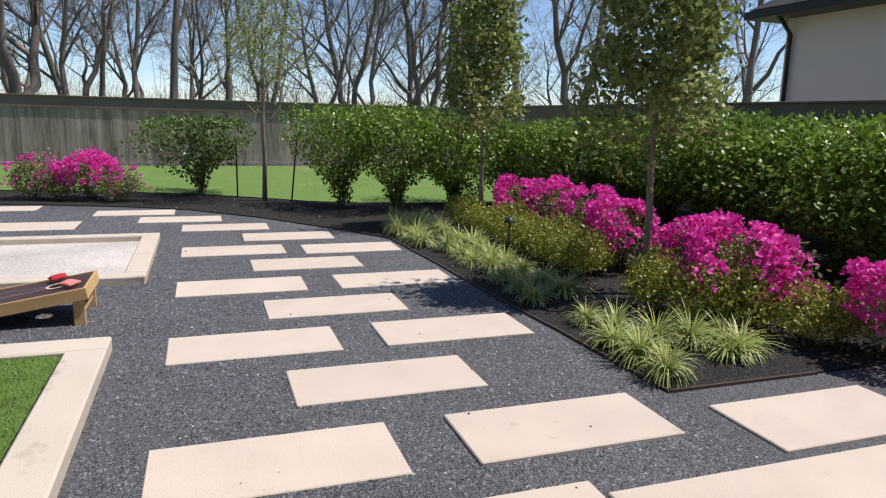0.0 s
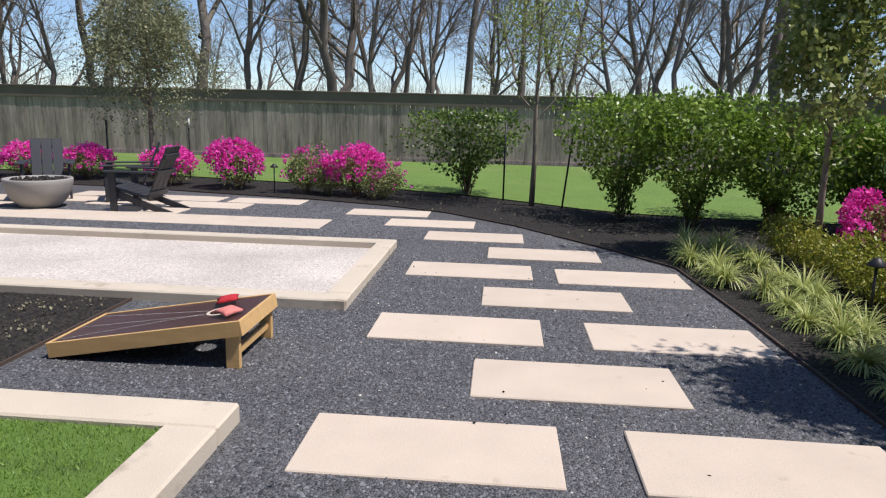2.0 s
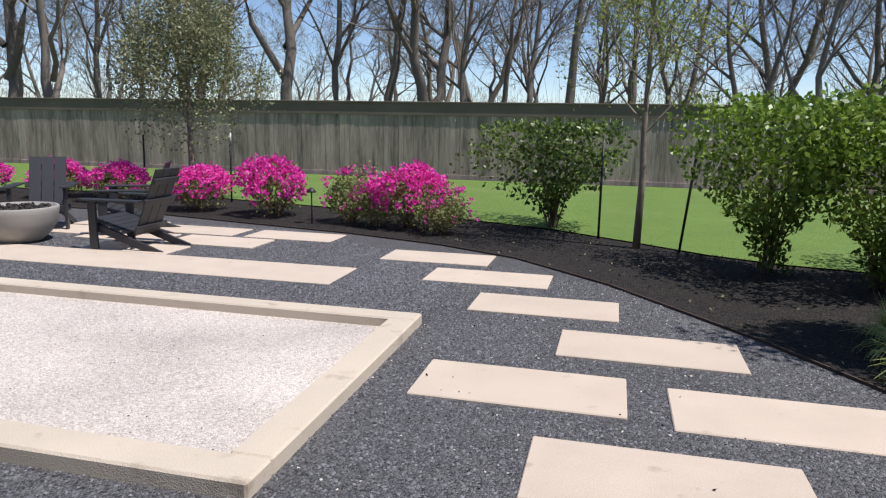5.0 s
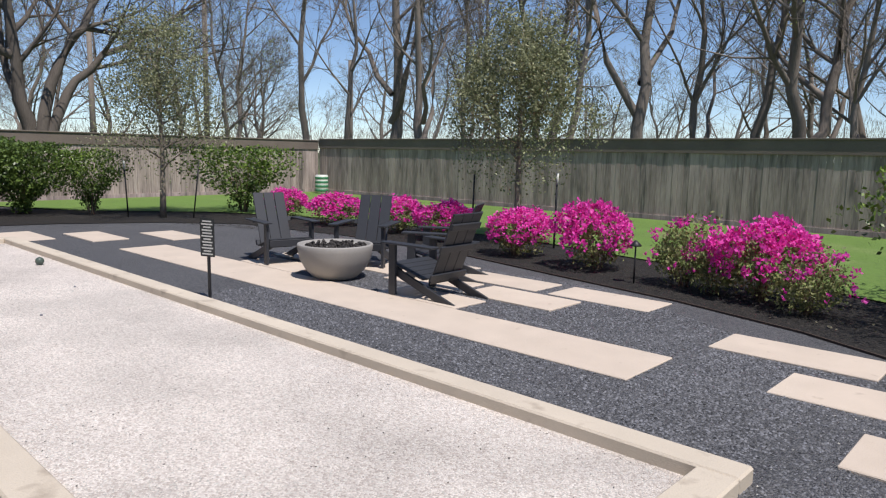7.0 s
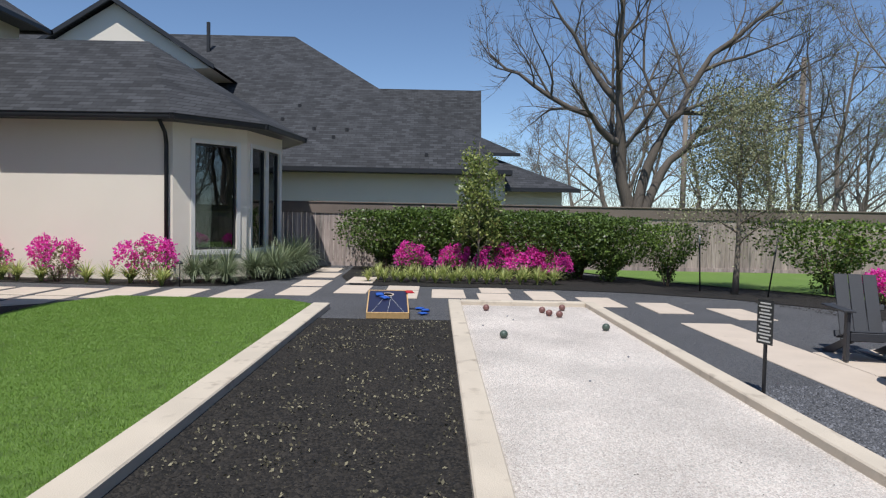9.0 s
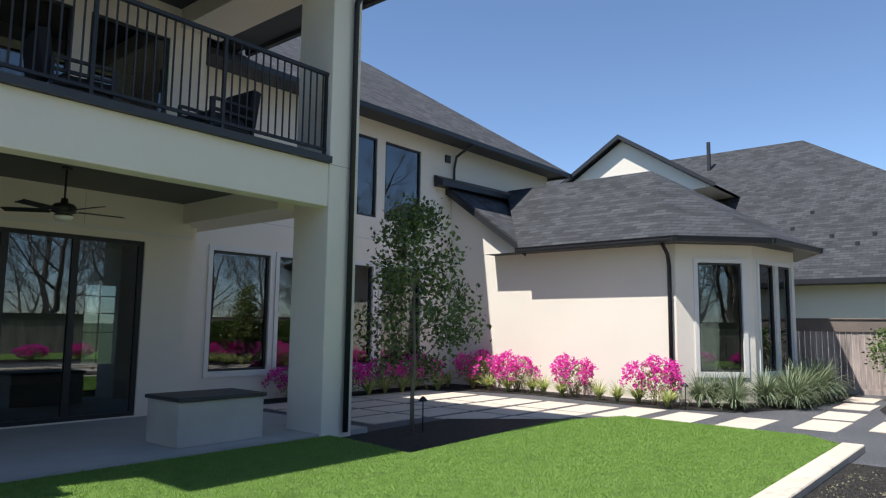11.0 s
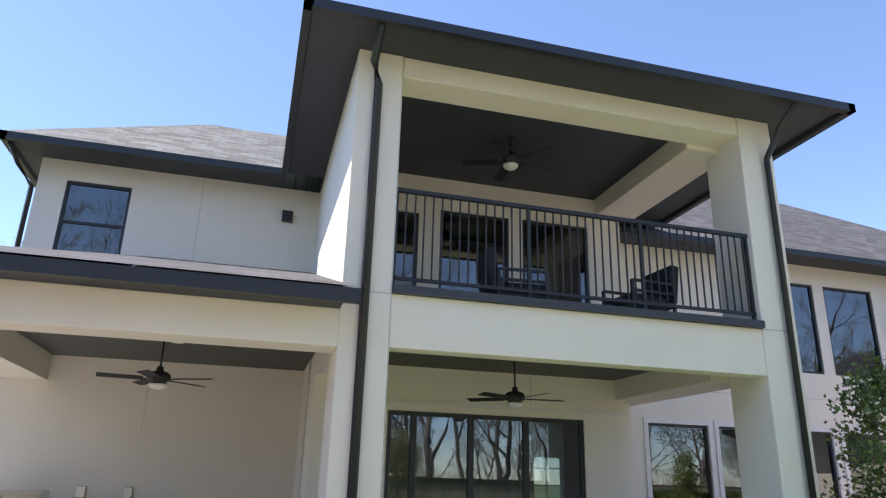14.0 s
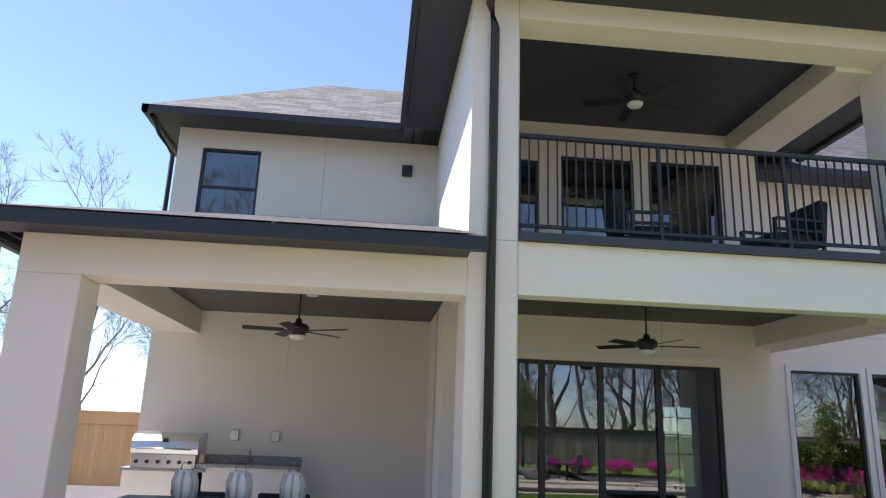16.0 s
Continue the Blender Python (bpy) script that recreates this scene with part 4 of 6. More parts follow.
def branching(bm, r, p, d, L, rad, depth, sides, tips, bend=0.4, minr=0.008):
    """A limb that forks."""
    pts, rs = [p], [rad]
    q, dd = Vector(p), Vector(d)
    k = 3 if depth > 1 else (2 if depth else 1)
    for i in range(k):
        dd = (dd + Vector(r.normal(size=3)) * bend * 0.5 + Vector((0, 0, 0.06))).normalized()
        q = q + dd * L / k
        pts.append(q.copy()); rs.append(max(rad * (1 - 0.3 * (i + 1) / k), minr * 0.6))
    tube(bm, pts, rs, sides if depth > 2 else (4 if depth > 0 else 3), False)
    if depth == 0:
        tips.append(q.copy())
        return
    n = 2 if r.random() < 0.35 else 3
    for i in range(n):
        side = Vector(r.normal(size=3)); side -= side.project(dd); side.normalize()
        ang = r.uniform(0.35, 0.85) if i else r.uniform(0.1, 0.4)
        nd = (dd * math.cos(ang) + side * math.sin(ang)).normalized()
        start = q if i < 2 else pts[-2]
        branching(bm, r, start, nd, L * r.uniform(0.62, 0.86), max(rs[-1] * (0.82 if i == 0 else 0.58), minr), depth - 1, sides, tips, bend, minr)


def wander(r, p, d, L, n, wob, lift):
    """A gently wavering line from p along d."""
    pts, q, dd = [Vector(p)], Vector(p), Vector(d).normalized()
    for _ in range(n):
        dd = (dd + Vector(r.normal(size=3)) * wob + Vector((0, 0, lift))).normalized()
        q = q + dd * (L / n)
        pts.append(q.copy())
    return pts


def grow(bm, r, pts, r0, r1, level, tips, fine=1.0):
    """A tapered stem along pts; side limbs leave it at an angle, thinner and shorter towards the tip."""
    n = len(pts) - 1
    rs = [r0 + (r1 - r0) * (k / n) ** 0.8 for k in range(n + 1)]
    tube(bm, pts, rs, (3, 3, 5, 8)[level], False)
    L = sum((b - a).length for a, b in zip(pts, pts[1:]))
    if level == 0:
        tips += [(pts[k], (pts[k] - pts[k - 1]).normalized()) for k in range(1, n + 1)]
        return
    first = max(3, int(n * 0.42)) if level == 3 else 1
    for k in range(first, n + 1):
        for _ in range(2 if r.random() < (0.9, 0.7, 0.45, 0.25)[level] else 1):
            d = (pts[k] - pts[k - 1]).normalized()
            side = Vector(r.normal(size=3)); side -= side.project(d); side.normalize()
            ang = r.uniform(0.5, 0.95) if k < n else r.uniform(0.15, 0.5)
            nd = d * math.cos(ang) + side * math.sin(ang)
            nl = L * r.uniform(0.42, 0.66) * (1 - 0.45 * k / n)
            sub = wander(r, pts[k], nd, nl, (2, 3, 5, 6)[level - 1], 0.13, 0.07)
            grow(bm, r, sub, rs[k] * r.uniform(0.5, 0.78), max(rs[k] * 0.16, 0.008), level - 1, tips)


def blades_of(name, tips, r, k, L, w, material, root):
    """Fine twigs as long thin slivers at the branch ends."""
    P = np.repeat(np.array([tuple(p) for p, _ in tips]), k, axis=0)
    D = np.repeat(np.array([tuple(d) for _, d in tips]), k, axis=0) + r.normal(size=P.shape) * 0.5 + (0, 0, 0.15)
    D /= np.linalg.norm(D, axis=1)[:, None]
    n = len(P)
    s = np.cross(D, rand_dirs(r, n)); s *= w / (np.linalg.norm(s, axis=1)[:, None] + 1e-9)
    V = np.stack([P - s, P + s, P + D * (L * r.uniform(0.5, 1.2, n))[:, None]], 1).reshape(-1, 3)
    me = bpy.data.meshes.new(name)
    me.vertices.add(3 * n); me.vertices.foreach_set("co", V.ravel().astype(np.float32))
    me.loops.add(3 * n); me.loops.foreach_set("vertex_index", np.arange(3 * n, dtype=np.int32))
    me.polygons.add(n); me.polygons.foreach_set("loop_start", np.arange(0, 3 * n, 3, dtype=np.int32))
    me.update(calc_edges=True)
    link(name, me, material, root)["kind"] = "stuff"


def bare_tree(seed, rad, stems_, buds=0, twigs=3):
    """A bare tree: stems_ are (way points, share of the radius), each one a leader with its own limbs."""
    r = np.random.default_rng(seed)
    root = empty("bare_tree")
    tips = []
    bm = bmesh.new()
    tube(bm, [(0, 0, -0.15), (0, 0, 0.35), (0, 0, 1.1)], [rad * 1.45, rad * 1.2, rad * 1.05], 10, False)
    part("trunk", bm, M["bark"], root)
    for way, share in stems_:
        pts = [Vector(way[0])]
        for a, b in zip(way, way[1:]):
            a, b = Vector(a), Vector(b)
            for k in range(1, 4):
                pts.append(a.lerp(b, k / 3) + (Vector(r.normal(size=3)) * 0.1 if k < 3 else Vector((0, 0, 0))))
        bm = bmesh.new()
        grow(bm, r, pts, rad * share, rad * share * 0.22, 3, tips)
        part("limb", bm, M["bark"], root)
    blades_of("twig_spray", tips, r, twigs, 0.7, 0.008, M["twiggrey"], root)
    if buds:
        T = np.array([tuple(p) for p, _ in tips])
        T = np.repeat(T, 2, axis=0)
        FOL("spring_foliage", T + r.normal(size=T.shape) * 0.25, 0.05, M["bud"], root, seed + 4)
    return root


def leafy_tree(name, seed, h, cw, cz0, leaf, n, size, rtrunk=0.035, shape="oval", shell=0.3):
    r = np.random.default_rng(seed)
    root = empty(name)
    bm = bmesh.new(); tips = []
    tube(bm, [(0, 0, -0.03), (0.02, 0.01, cz0 * 0.6), (0.0, 0.03, cz0 + 0.1), (0.03, 0, h * 0.75), (0.02, 0, h * 0.95)], [rtrunk * 1.25, rtrunk, rtrunk * 0.85, rtrunk * 0.4, rtrunk * 0.12], 8)
    part("trunk", bm, M["youngbark"], root)
    bm = bmesh.new()
    for i in range(16):
        z = cz0 + (h * 0.85 - cz0) * (i / 16) ** 1.1; a = i * 2.4
        f = 1 - 0.55 * i / 16
        branching(bm, r, Vector((0.01, 0.01, z)), Vector((math.cos(a), math.sin(a), 0.75)).normalized(), cw * 0.28 * f, rtrunk * 0.34, 2, 5, tips, 0.3, 0.003)
    part("limb_spray", bm, M["youngbark"], root)["kind"] = "stuff"
    H = h - cz0
    if shape == "clumps":
        # leaf clumps round the trunk, widest a third of the way up
        cz = r.random(75) ** 1.05
        cr = np.sin(np.pi * np.clip(cz, 0.02, 1) ** 0.6) ** 0.7 * cw / 2 * (0.25 + 0.75 * r.random(75)) + 0.05
        ca = r.uniform(0, 6.283, 75)
        C = np.stack([cr * np.cos(ca), cr * np.sin(ca), cz0 + cz * H * 0.97], 1)
        P = np.repeat(C, n // 75, axis=0)
        P = P + r.normal(size=P.shape) * 0.125
    else:
        P = crown_points(r, int(n * 0.5), cw / 2, cw / 2, H / 2, cz0 + H / 2, shell, 0.3)
        T = np.array([tuple(t) for t in tips]); T = np.repeat(T, int(n * 0.5 / len(T)) + 1, axis=0)
        P = np.concatenate([P, T + r.normal(size=T.shape) * cw * 0.06])
    FOL("foliage", P, size, M[leaf], root, seed + 1, 1.6)
    return root


def plant(key, make, spots, label, category, group):
    """Build a kind once, then copy it: spots of x, y, turn, scale, scale upwards."""
    first = None
    for i, sp in enumerate(spots):
        x, y, rz, s, sz = (list(sp) + [0, 1, 1])[:5] if len(sp) < 5 else sp
        m = pose(x, y, 0.01, 0, 0, rz)
        if first is None:
            first = make(); ob = first; first.matrix_basis = m
        else:
            ob = copy_thing(first, m)
        ob.scale = (s, s, sz)
        tagged(ob, label, category, group)
    return first


R = random.Random(4)
bush_label = "dense green laurel shrub with glossy leaves and bare lower stems"
plant("b", lambda: shrub("laurel_bush", 11, 1.6, 1.88, "laurel", 4600, 0.042), [(2.88, 11.8, 0, .96, 1), (3.8, 11.25, 80, 1.05, 1.02)], bush_label, "bush", "laurel shrubs by the path")
plant("b2", lambda: shrub("laurel_bush", 15, 1.8, 1.55, "laurel_shaded", 3400, 0.044, 0.2, 0.85, "laurel"), [(0.42, 14.15, 0, 1, 1.03), (-15.9, 11.65, 40, 0.85, 0.98), (-14.45, 14.75, 130, 1.3, 1.08)], "open vase-shaped laurel shrub with many thin stems in dark mulch", "bush", "laurel shrubs by the fence lawn")
hedge_spots = [(5.0, 11.5, 20, 1, .98), (6.2, 11.2, 70, 1, 1.0), (7.3, 10.6, 140, 1.1, 1.03)] + [(7.8 + R.uniform(-.1, .1), 9.6 - i * 1.05, R.uniform(0, 360), R.uniform(1.05, 1.25), R.uniform(1.02, 1.12)) for i in range(8)]
plant("h", lambda: shrub("hedge_shrub", 21, 1.75, 1.8, "laurel", 6800, 0.043, 0.08, 0.8), hedge_spots, "tall dense laurel hedge plant with bright young tips", "bush", "laurel hedge by the side fence")
# far hedge wears the darker leaf copy that has shade in its colour
plant("hw", lambda: shrub("hedge_shrub", 25, 1.8, 1.8, "laurel_shaded", 5600, 0.05, 0.08, 0.85, "laurel_shaded"), [(-19.6 + R.uniform(-.15, .15), 4.6 + i * 1.0, R.uniform(0, 360), R.uniform(1, 1.15), R.uniform(0.95, 1.05)) for i in range(4)] + [(-18.3, 8.9, 10, 1.2, 1.0), (-17.6, 9.9, 50, 1.15, 0.98), (-17.0, 10.6, 90, 1.0, 0.92)], "dense laurel hedge plant in shaded dark green before a timber fence", "bush", "laurel hedge by the far fence")
az = "rounded azalea bush covered in vivid magenta flowers"
plant("az", lambda: azalea(31, 1.02, 0.85, 850, 1900), [(5.0, 3.75, 0, 1.1, 1.05), (5.45, 2.6, 70, 1.1, 0.95), (5.3, 4.95, 120, 0.95, 0.9), (5.1, 5.95, 60, 0.95, 0.98), (5.1, 6.9, 200, .95, 1.0), (5.2, 7.85, 270, 1.0, 1.02), (5.2, 8.8, 20, 0.95, .95)], az + " in a mulched bed", "flowering shrub", "azaleas by the hedge")
plant("azn", lambda: azalea(35, 1.1, 0.8, 800, 1500), [(-5.45, 14.1, 0, 1.0, 0.88), (-7.4, 14.6, 50, 1.0, .84), (-8.8, 14.8, 100, 1.0, .84), (-10.7, 14.8, 200, 1.15, .8), (-12.6, 14.7, 300, 1.05, .82), (-1.55, 13.45, 30, 1.05, 1.08), (-3.95, 14.0, 150, 1.05, 1.1)], az + " by the terrace", "flowering shrub", "azaleas along the lawn")
plant("azs", lambda: azalea(39, 1.1, 0.8, 420, 1900, True), [(-2.55, 13.65, 0, .95, 1.05), (-1.0, 13.1, 90, .85, .8), (-2.1, 13.45, 200, .7, .8)], "half-bare azalea bush with scattered pink flowers over pale twigs", "flowering shrub", "azaleas along the lawn")
plant("azw", lambda: azalea(41, 1.1, 0.8, 700, 1300), [(-18.2, 5.4, 0, 1.0, 1), (-18.2, 6.6, 60, 0.8, 0.95), (-17.9, 7.7, 120, 0.95, 1.0), (-17.4, 8.5, 200, 1.1, 1.0), (-17.1, 9.1, 250, 0.9, 0.9)], az + " before the far hedge", "flowering shrub", "azaleas before the far hedge")
plant("azh", lambda: azalea(43, 1.2, 1.0, 700, 1100), [(-14.75, -5.3, 0, 1.05, 1.0), (-14.65, -3.9, 90, 1.0, 1), (-14.6, -2.2, 150, 0.9, 1.0), (-14.45, -0.1, 200, 1.0, 1.05), (-13.3, -6.15, 20, 1, .9), (-12.2, -6.2, 120, .9, .8), (-10.9, -6.2, 240, .9, .8), (-9.4, -6.2, 240, .9, .8)], "open azalea bush with pink flowers beside a rendered wall", "flowering shrub", "azaleas by the house")
strap_label = "tuft of yellow-striped arching strap leaves in dark mulch"
spots = [(3.4, 3.45), (3.62, 3.75), (3.75, 3.4), (3.4, 3.1), (3.36, 2.75), (4.0, 3.3), (4.25, 3.05), (4.1, 3.0), (4.35, 3.35), (3.5, 4.0)]
for i in range(10):
    y = 4.75 + i * 0.42
    spots += [(3.42 + R.uniform(-.05, .06) - 0.03 * i * (i > 6), y), (3.78 + R.uniform(-.08, .08), y + 0.2)]
spots += [(3.2, 9.1), (3.5, 9.0), (3.3, 9.6), (3.7, 9.5)]
plant("s", lambda: clump("liriope_tuft", 51, 170, 0.4, 0.0135, M["strap"], 1.9), [(x, y, R.uniform(0, 360), R.uniform(0.7, 1.15), R.uniform(0.6, 0.95)) for x, y in spots], strap_label, "grass plant", "striped tufts along the bed edge")
spots = [(-15.7 - 0.12 * (i % 2) * 4 + R.uniform(-.1, .1), 4.5 + i * 0.2) for i in range(23)]
plant("sw", lambda: clump("liriope_tuft", 52, 90, 0.46, 0.022, M["strap"]), [(x, y, R.uniform(0, 360), R.uniform(0.85, 1.15), R.uniform(0.8, 1.1)) for x, y in spots], strap_label, "grass plant", "striped tufts in the far bed")
spots = [(-14.3, -5.9), (-14.4, -4.6), (-14.5, -3.0), (-14.3, -1.4), (-14.2, -0.9), (-13.95, .35), (-13.7, -5.7), (-14.6, -3.4), (-12.8, -5.8), (-11.8, -5.8), (-12.3, -5.7), (-13.4, -5.5), (-11.2, -5.75), (-14.5, -5.2), (-14.4, -4.0), (-14.35, -2.4), (-14.4, -0.5), (-10.4, -5.75), (-9.6, -5.75), (-14.0, -6.0)]
plant("sh", lambda: clump("liriope_tuft", 53, 90, 0.46, 0.022, M["strap"]), [(x, y, R.uniform(0, 360), R.uniform(1.2, 1.6), 1.15) for x, y in spots], strap_label, "grass plant", "striped tufts by the house")
plant("fx", lambda: clump("flax_clump", 55, 340, 0.9, 0.024, M["flax"], 1.3), [(-14.7, 0.75, 0, .9, .9), (-15.2, 1.35, 60, 1.05, 1), (-15.75, 1.8, 120, 1.05, 1), (-16.4, 2.1, 200, 1.15, 1.1), (-17.1, 2.2, 250, 1.2, 1.2), (-17.8, 2.3, 20, 1.25, 1.25), (-14.6, 1.5, 300, .8, .75), (-15.9, 2.35, 70, .95, .9), (-18.5, 2.35, 140, 1.2, 1.25), (-15.2, 0.9, 200, .9, .9)], "clump of grey-green arching flax leaves below the bay window", "grass plant", "flax clumps under the bay")


def low_shrub(seed):
    r = np.random.default_rng(seed)
    root = empty("low_shrub")
    bm = bmesh.new(); stems(bm, r, 12, 0.36, 0.16, 0.005)
    part("stem_spray", bm, M["twig"], root)["kind"] = "stuff"
    P = crown_points(r, 1500, 0.27, 0.27, 0.24, 0.25, 0.35, 0.3)
    FOL("foliage", P, 0.02, M["boxleaf"], root, seed, 1.7, 0.8)
    return root
spots = [(4.3 + R.uniform(-.05, .05), 5.5 + i * 0.36) for i in range(10)] + [(4.6, 5.7 + i * 0.4) for i in range(6)] + [(4.4, 3.75), (4.65, 3.4), (4.95, 3.1), (4.3, 4.2), (4.5, 4.45), (5.2, 3.0), (4.3, 9.3)]
plant("ls", lambda: low_shrub(61), [(x, y, R.uniform(0, 360), R.uniform(0.9, 1.2), R.uniform(0.85, 1.15)) for x, y in spots], "low clipped yellow-green shrub in front of azaleas", "bush", "low shrubs along the bed")

# young trees
plant("t", lambda: leafy_tree("young_tree", 71, 4.1, 2.6, 1.25, "oak", 23000, 0.034, 0.06), [(-6.4, 15.35, 0, 1.0, 1.0)], "young live oak with a fine grey-green crown in mulch", "tree", "")
plant("t", lambda: leafy_tree("young_tree", 73, 4.7, 2.8, 1.0, "oak", 17000, 0.034, 0.065, "oval", 0.05), [(-14.3, 12.6, 0, 1.0, 1.02)], "slender young live oak with a thin open crown", "tree", "")
plant("t", lambda: leafy_tree("young_tree", 75, 4.7, 2.1, 1.4, "bud", 4200, 0.03, 0.04, "oval", 0.05), [(1.58, 12.85, 0, 1.0, 1.02)], "slender young tree with few pale spring leaves", "tree", "")
plant("t", lambda: leafy_tree("holly_tree", 77, 4.15, 1.45, 1.25, "holly", 7500, 0.05, 0.036, "oval", 0.2), [(4.6, 4.78, 0, 1.0, 1.0), (4.55, 8.95, 100, 0.98, 1.0)], "narrow young holly tree with glossy leaves above azaleas", "tree", "holly trees in the bed")
plant("t", lambda: leafy_tree("conical_tree", 79, 3.75, 1.35, 0.5, "holly", 3200, 0.06, 0.04, "oval", 0.05), [(-17.7, 7.2, 0, 1.0, 1.0)], "loose upright young evergreen rising from the far hedge", "tree", "")
plant("t", lambda: leafy_tree("patio_tree", 81, 3.55, 1.9, 0.95, "patioleaf", 5200, 0.05, 0.03, "clumps"), [(-7.82, -1.25, 0, 1.0, 1.0)], "young evergreen tree on a thin trunk beside the patio", "tree", "")

# bare woods beyond the fence
kinds = [
    (101, 0.2, [([(0, 0, 0.9), (0.3, 0.1, 4), (0.1, 0.5, 8), (0.6, 0.4, 12)], 1.0)], 0),
    (103, 0.26, [([(0, 0, 0.8), (-0.5, 0.2, 3.2), (-1.6, 0.3, 7), (-2.0, 0.6, 11.5)], 0.8), ([(0, 0, 0.8), (0.6, -0.2, 3.5), (1.3, 0, 7.5), (2.2, -0.3, 12)], 0.85)], 1),
    (107, 0.17, [([(0, 0, 0.9), (0.2, -0.4, 3.5), (0.9, -0.5, 7), (0.8, -0.8, 11)], 1.0), ([(0.1, -0.1, 1.6), (-1.0, 0.5, 4), (-2.1, 0.8, 7.5)], 0.6)], 0),
    (109, 0.23, [([(0, 0, 0.9), (0.0, 0.2, 4.5), (-0.5, 0, 9), (-0.4, 0.3, 13)], 0.95), ([(0, 0, 2.4), (1.5, 0.6, 5), (2.8, 0.7, 8.5)], 0.6), ([(0, 0, 3.4), (-1.3, -1.2, 5.6), (-2.4, -1.5, 8.6)], 0.5)], 0)]
protos = []
near = [(-2.5, 30), (10, 30), (14, 27), (17.5, 34), (-8, 36), (-14, 31), (-20.6, 32), (-24.9, 29), (-29.5, 28), (-32, 35), (-38, 35), (-44, 34), (-50.7, 36), (-56.4, 38), (-61, 47), (22, 30), (27, 34), (33, 30), (41, 27), (47, 33), (54, 40), (5, 40), (-5.5, 29), (1.5, 33), (-17, 33), (12, 36), (-35, 31), (-41, 29), (-47, 32), (19.5, 29), (-11, 29)]
wood_label = "tall bare grey tree with a forking crown beyond the fence"
for i, (a, dist) in enumerate(near):
    k = i % 4
    x, y = 0.8 + dist * math.sin(radians(a)), 3 + dist * math.cos(radians(a))
    m = pose(x, y, -0.1, 0, 0, R.uniform(0, 360))
    if i < 4:
        ob = bare_tree(*kinds[k])
        ob.matrix_basis = m
        protos.append(ob)
    else:
        ob = copy_thing(protos[k], m)
    sc = R.uniform(0.75, 1.25)
    ob.scale = (sc, sc * R.uniform(0.8, 1.2), sc * R.uniform(0.9, 1.15))
    tagged(ob, wood_label, "tree", "bare trees beyond the fence")
big = bare_tree(131, 0.5, [([(0, 0, 0.6), (0, -0.3, 3.5), (0.1, -0.55, 7.5), (0, -0.4, 13)], 0.75), ([(0, 0.1, 0.8), (0, 0.9, 4.2), (0.2, 2.2, 6.6), (0, 3.6, 9.2), (0.3, 6.5, 11.5)], 0.6), ([(0, 0.2, 0.9), (0.1, 1.5, 3.9), (0.3, 2.9, 5.6), (0.1, 5.3, 6.9), (0, 7.6, 8.6)], 0.52), ([(0, -0.4, 5.2), (0.5, -1.8, 6.3), (0.4, -4.4, 7.6), (0.2, -6.4, 9)], 0.4), ([(0, -0.5, 7.0), (-0.5, -1.9, 9), (-0.4, -3.6, 11.6)], 0.4)], 0, 1)
big.matrix_basis = pose(-30.6, 14.7, -0.1, 0, 0, 0)
for c in big.children:
    if "twig" not in c.name:
        c.data.materials[0] = M["bark_dark"]
tagged(big, "large bare tree with three spreading trunks from one base", "tree")
for i in range(44):
    a = -100 + 162 * (i + R.random()) / 44; dist = R.uniform(38, 72)
    if a < -88: dist += 20
    ob = copy_thing(protos[(1, 2, 3, 1)[i % 4]], pose(0.8 + dist * math.sin(radians(a)), 3 + dist * math.cos(radians(a)), -0.1, 0, 0, R.uniform(0, 360)))
    sc = R.uniform(0.55, 1.05); ob.scale = (sc * R.uniform(1, 1.25), sc * R.uniform(1, 1.25), sc * 0.9)
    tagged(ob, "bare grey tree in the distance beyond the fence", "tree", "bare trees far off")
for i, (x, y) in enumerate([(11.5, -22), (8.5, -26), (14, -27), (10, -33), (17, -24), (6, -36), (20, -35)]):
    ob = copy_thing(protos[i % 4], pose(x, y, -0.1, 0, 0, R.uniform(0, 360)))
    ob.scale = (.8, .8, .8)
    tagged(ob, "bare tree in early leaf behind the cedar fence", "tree", "bare trees behind the house")
# far thicket, uncountable
r = np.random.default_rng(9)
n = 150000
a = np.radians(r.uniform(-102, 64, n)); dist = r.uniform(42, 95, n)
P = np.stack([0.8 + dist * np.sin(a), 3 + dist * np.cos(a), r.random(n) ** 1.3 * (3.6 + 0.8 * np.sin(a * 23) + 0.7 * np.sin(a * 61 + dist * 0.2))], 1)
th = leaf_mesh("woodland_thicket", P, 0.02, M["twigleaf"], None, 3, 26, 2.2)
tagged(th, "distant low thicket of pale spring undergrowth", "undergrowth", "", "stuff")
V, F = [], []
for i in range(260):
    aa = radians(r.uniform(-102, 64)); dd = r.uniform(40, 90)
    x, y = 0.8 + dd * math.sin(aa), 3 + dd * math.cos(aa); h = r.uniform(3, 9); lx, ly = r.normal(size=2) * 0.9; w = r.uniform(0.01, 0.03)
    b = len(V)
    ca, sa = math.cos(aa) * w, -math.sin(aa) * w
    V += [(x - ca, y - sa, 0), (x + ca, y + sa, 0), (x + lx * .5 + ca * .6, y + ly * .5 + sa * .6, h * .55), (x + lx * .5 - ca * .6, y + ly * .5 - sa * .6, h * .55), (x + lx + r.normal() * .5, y + ly, h)]
    F += [(b, b + 1, b + 2, b + 3), (b + 3, b + 2, b + 4)]
tagged(mesh_np("woodland_saplings", V, F, M["bark"]), "distant crowd of thin bare saplings", "undergrowth", "", "stuff")


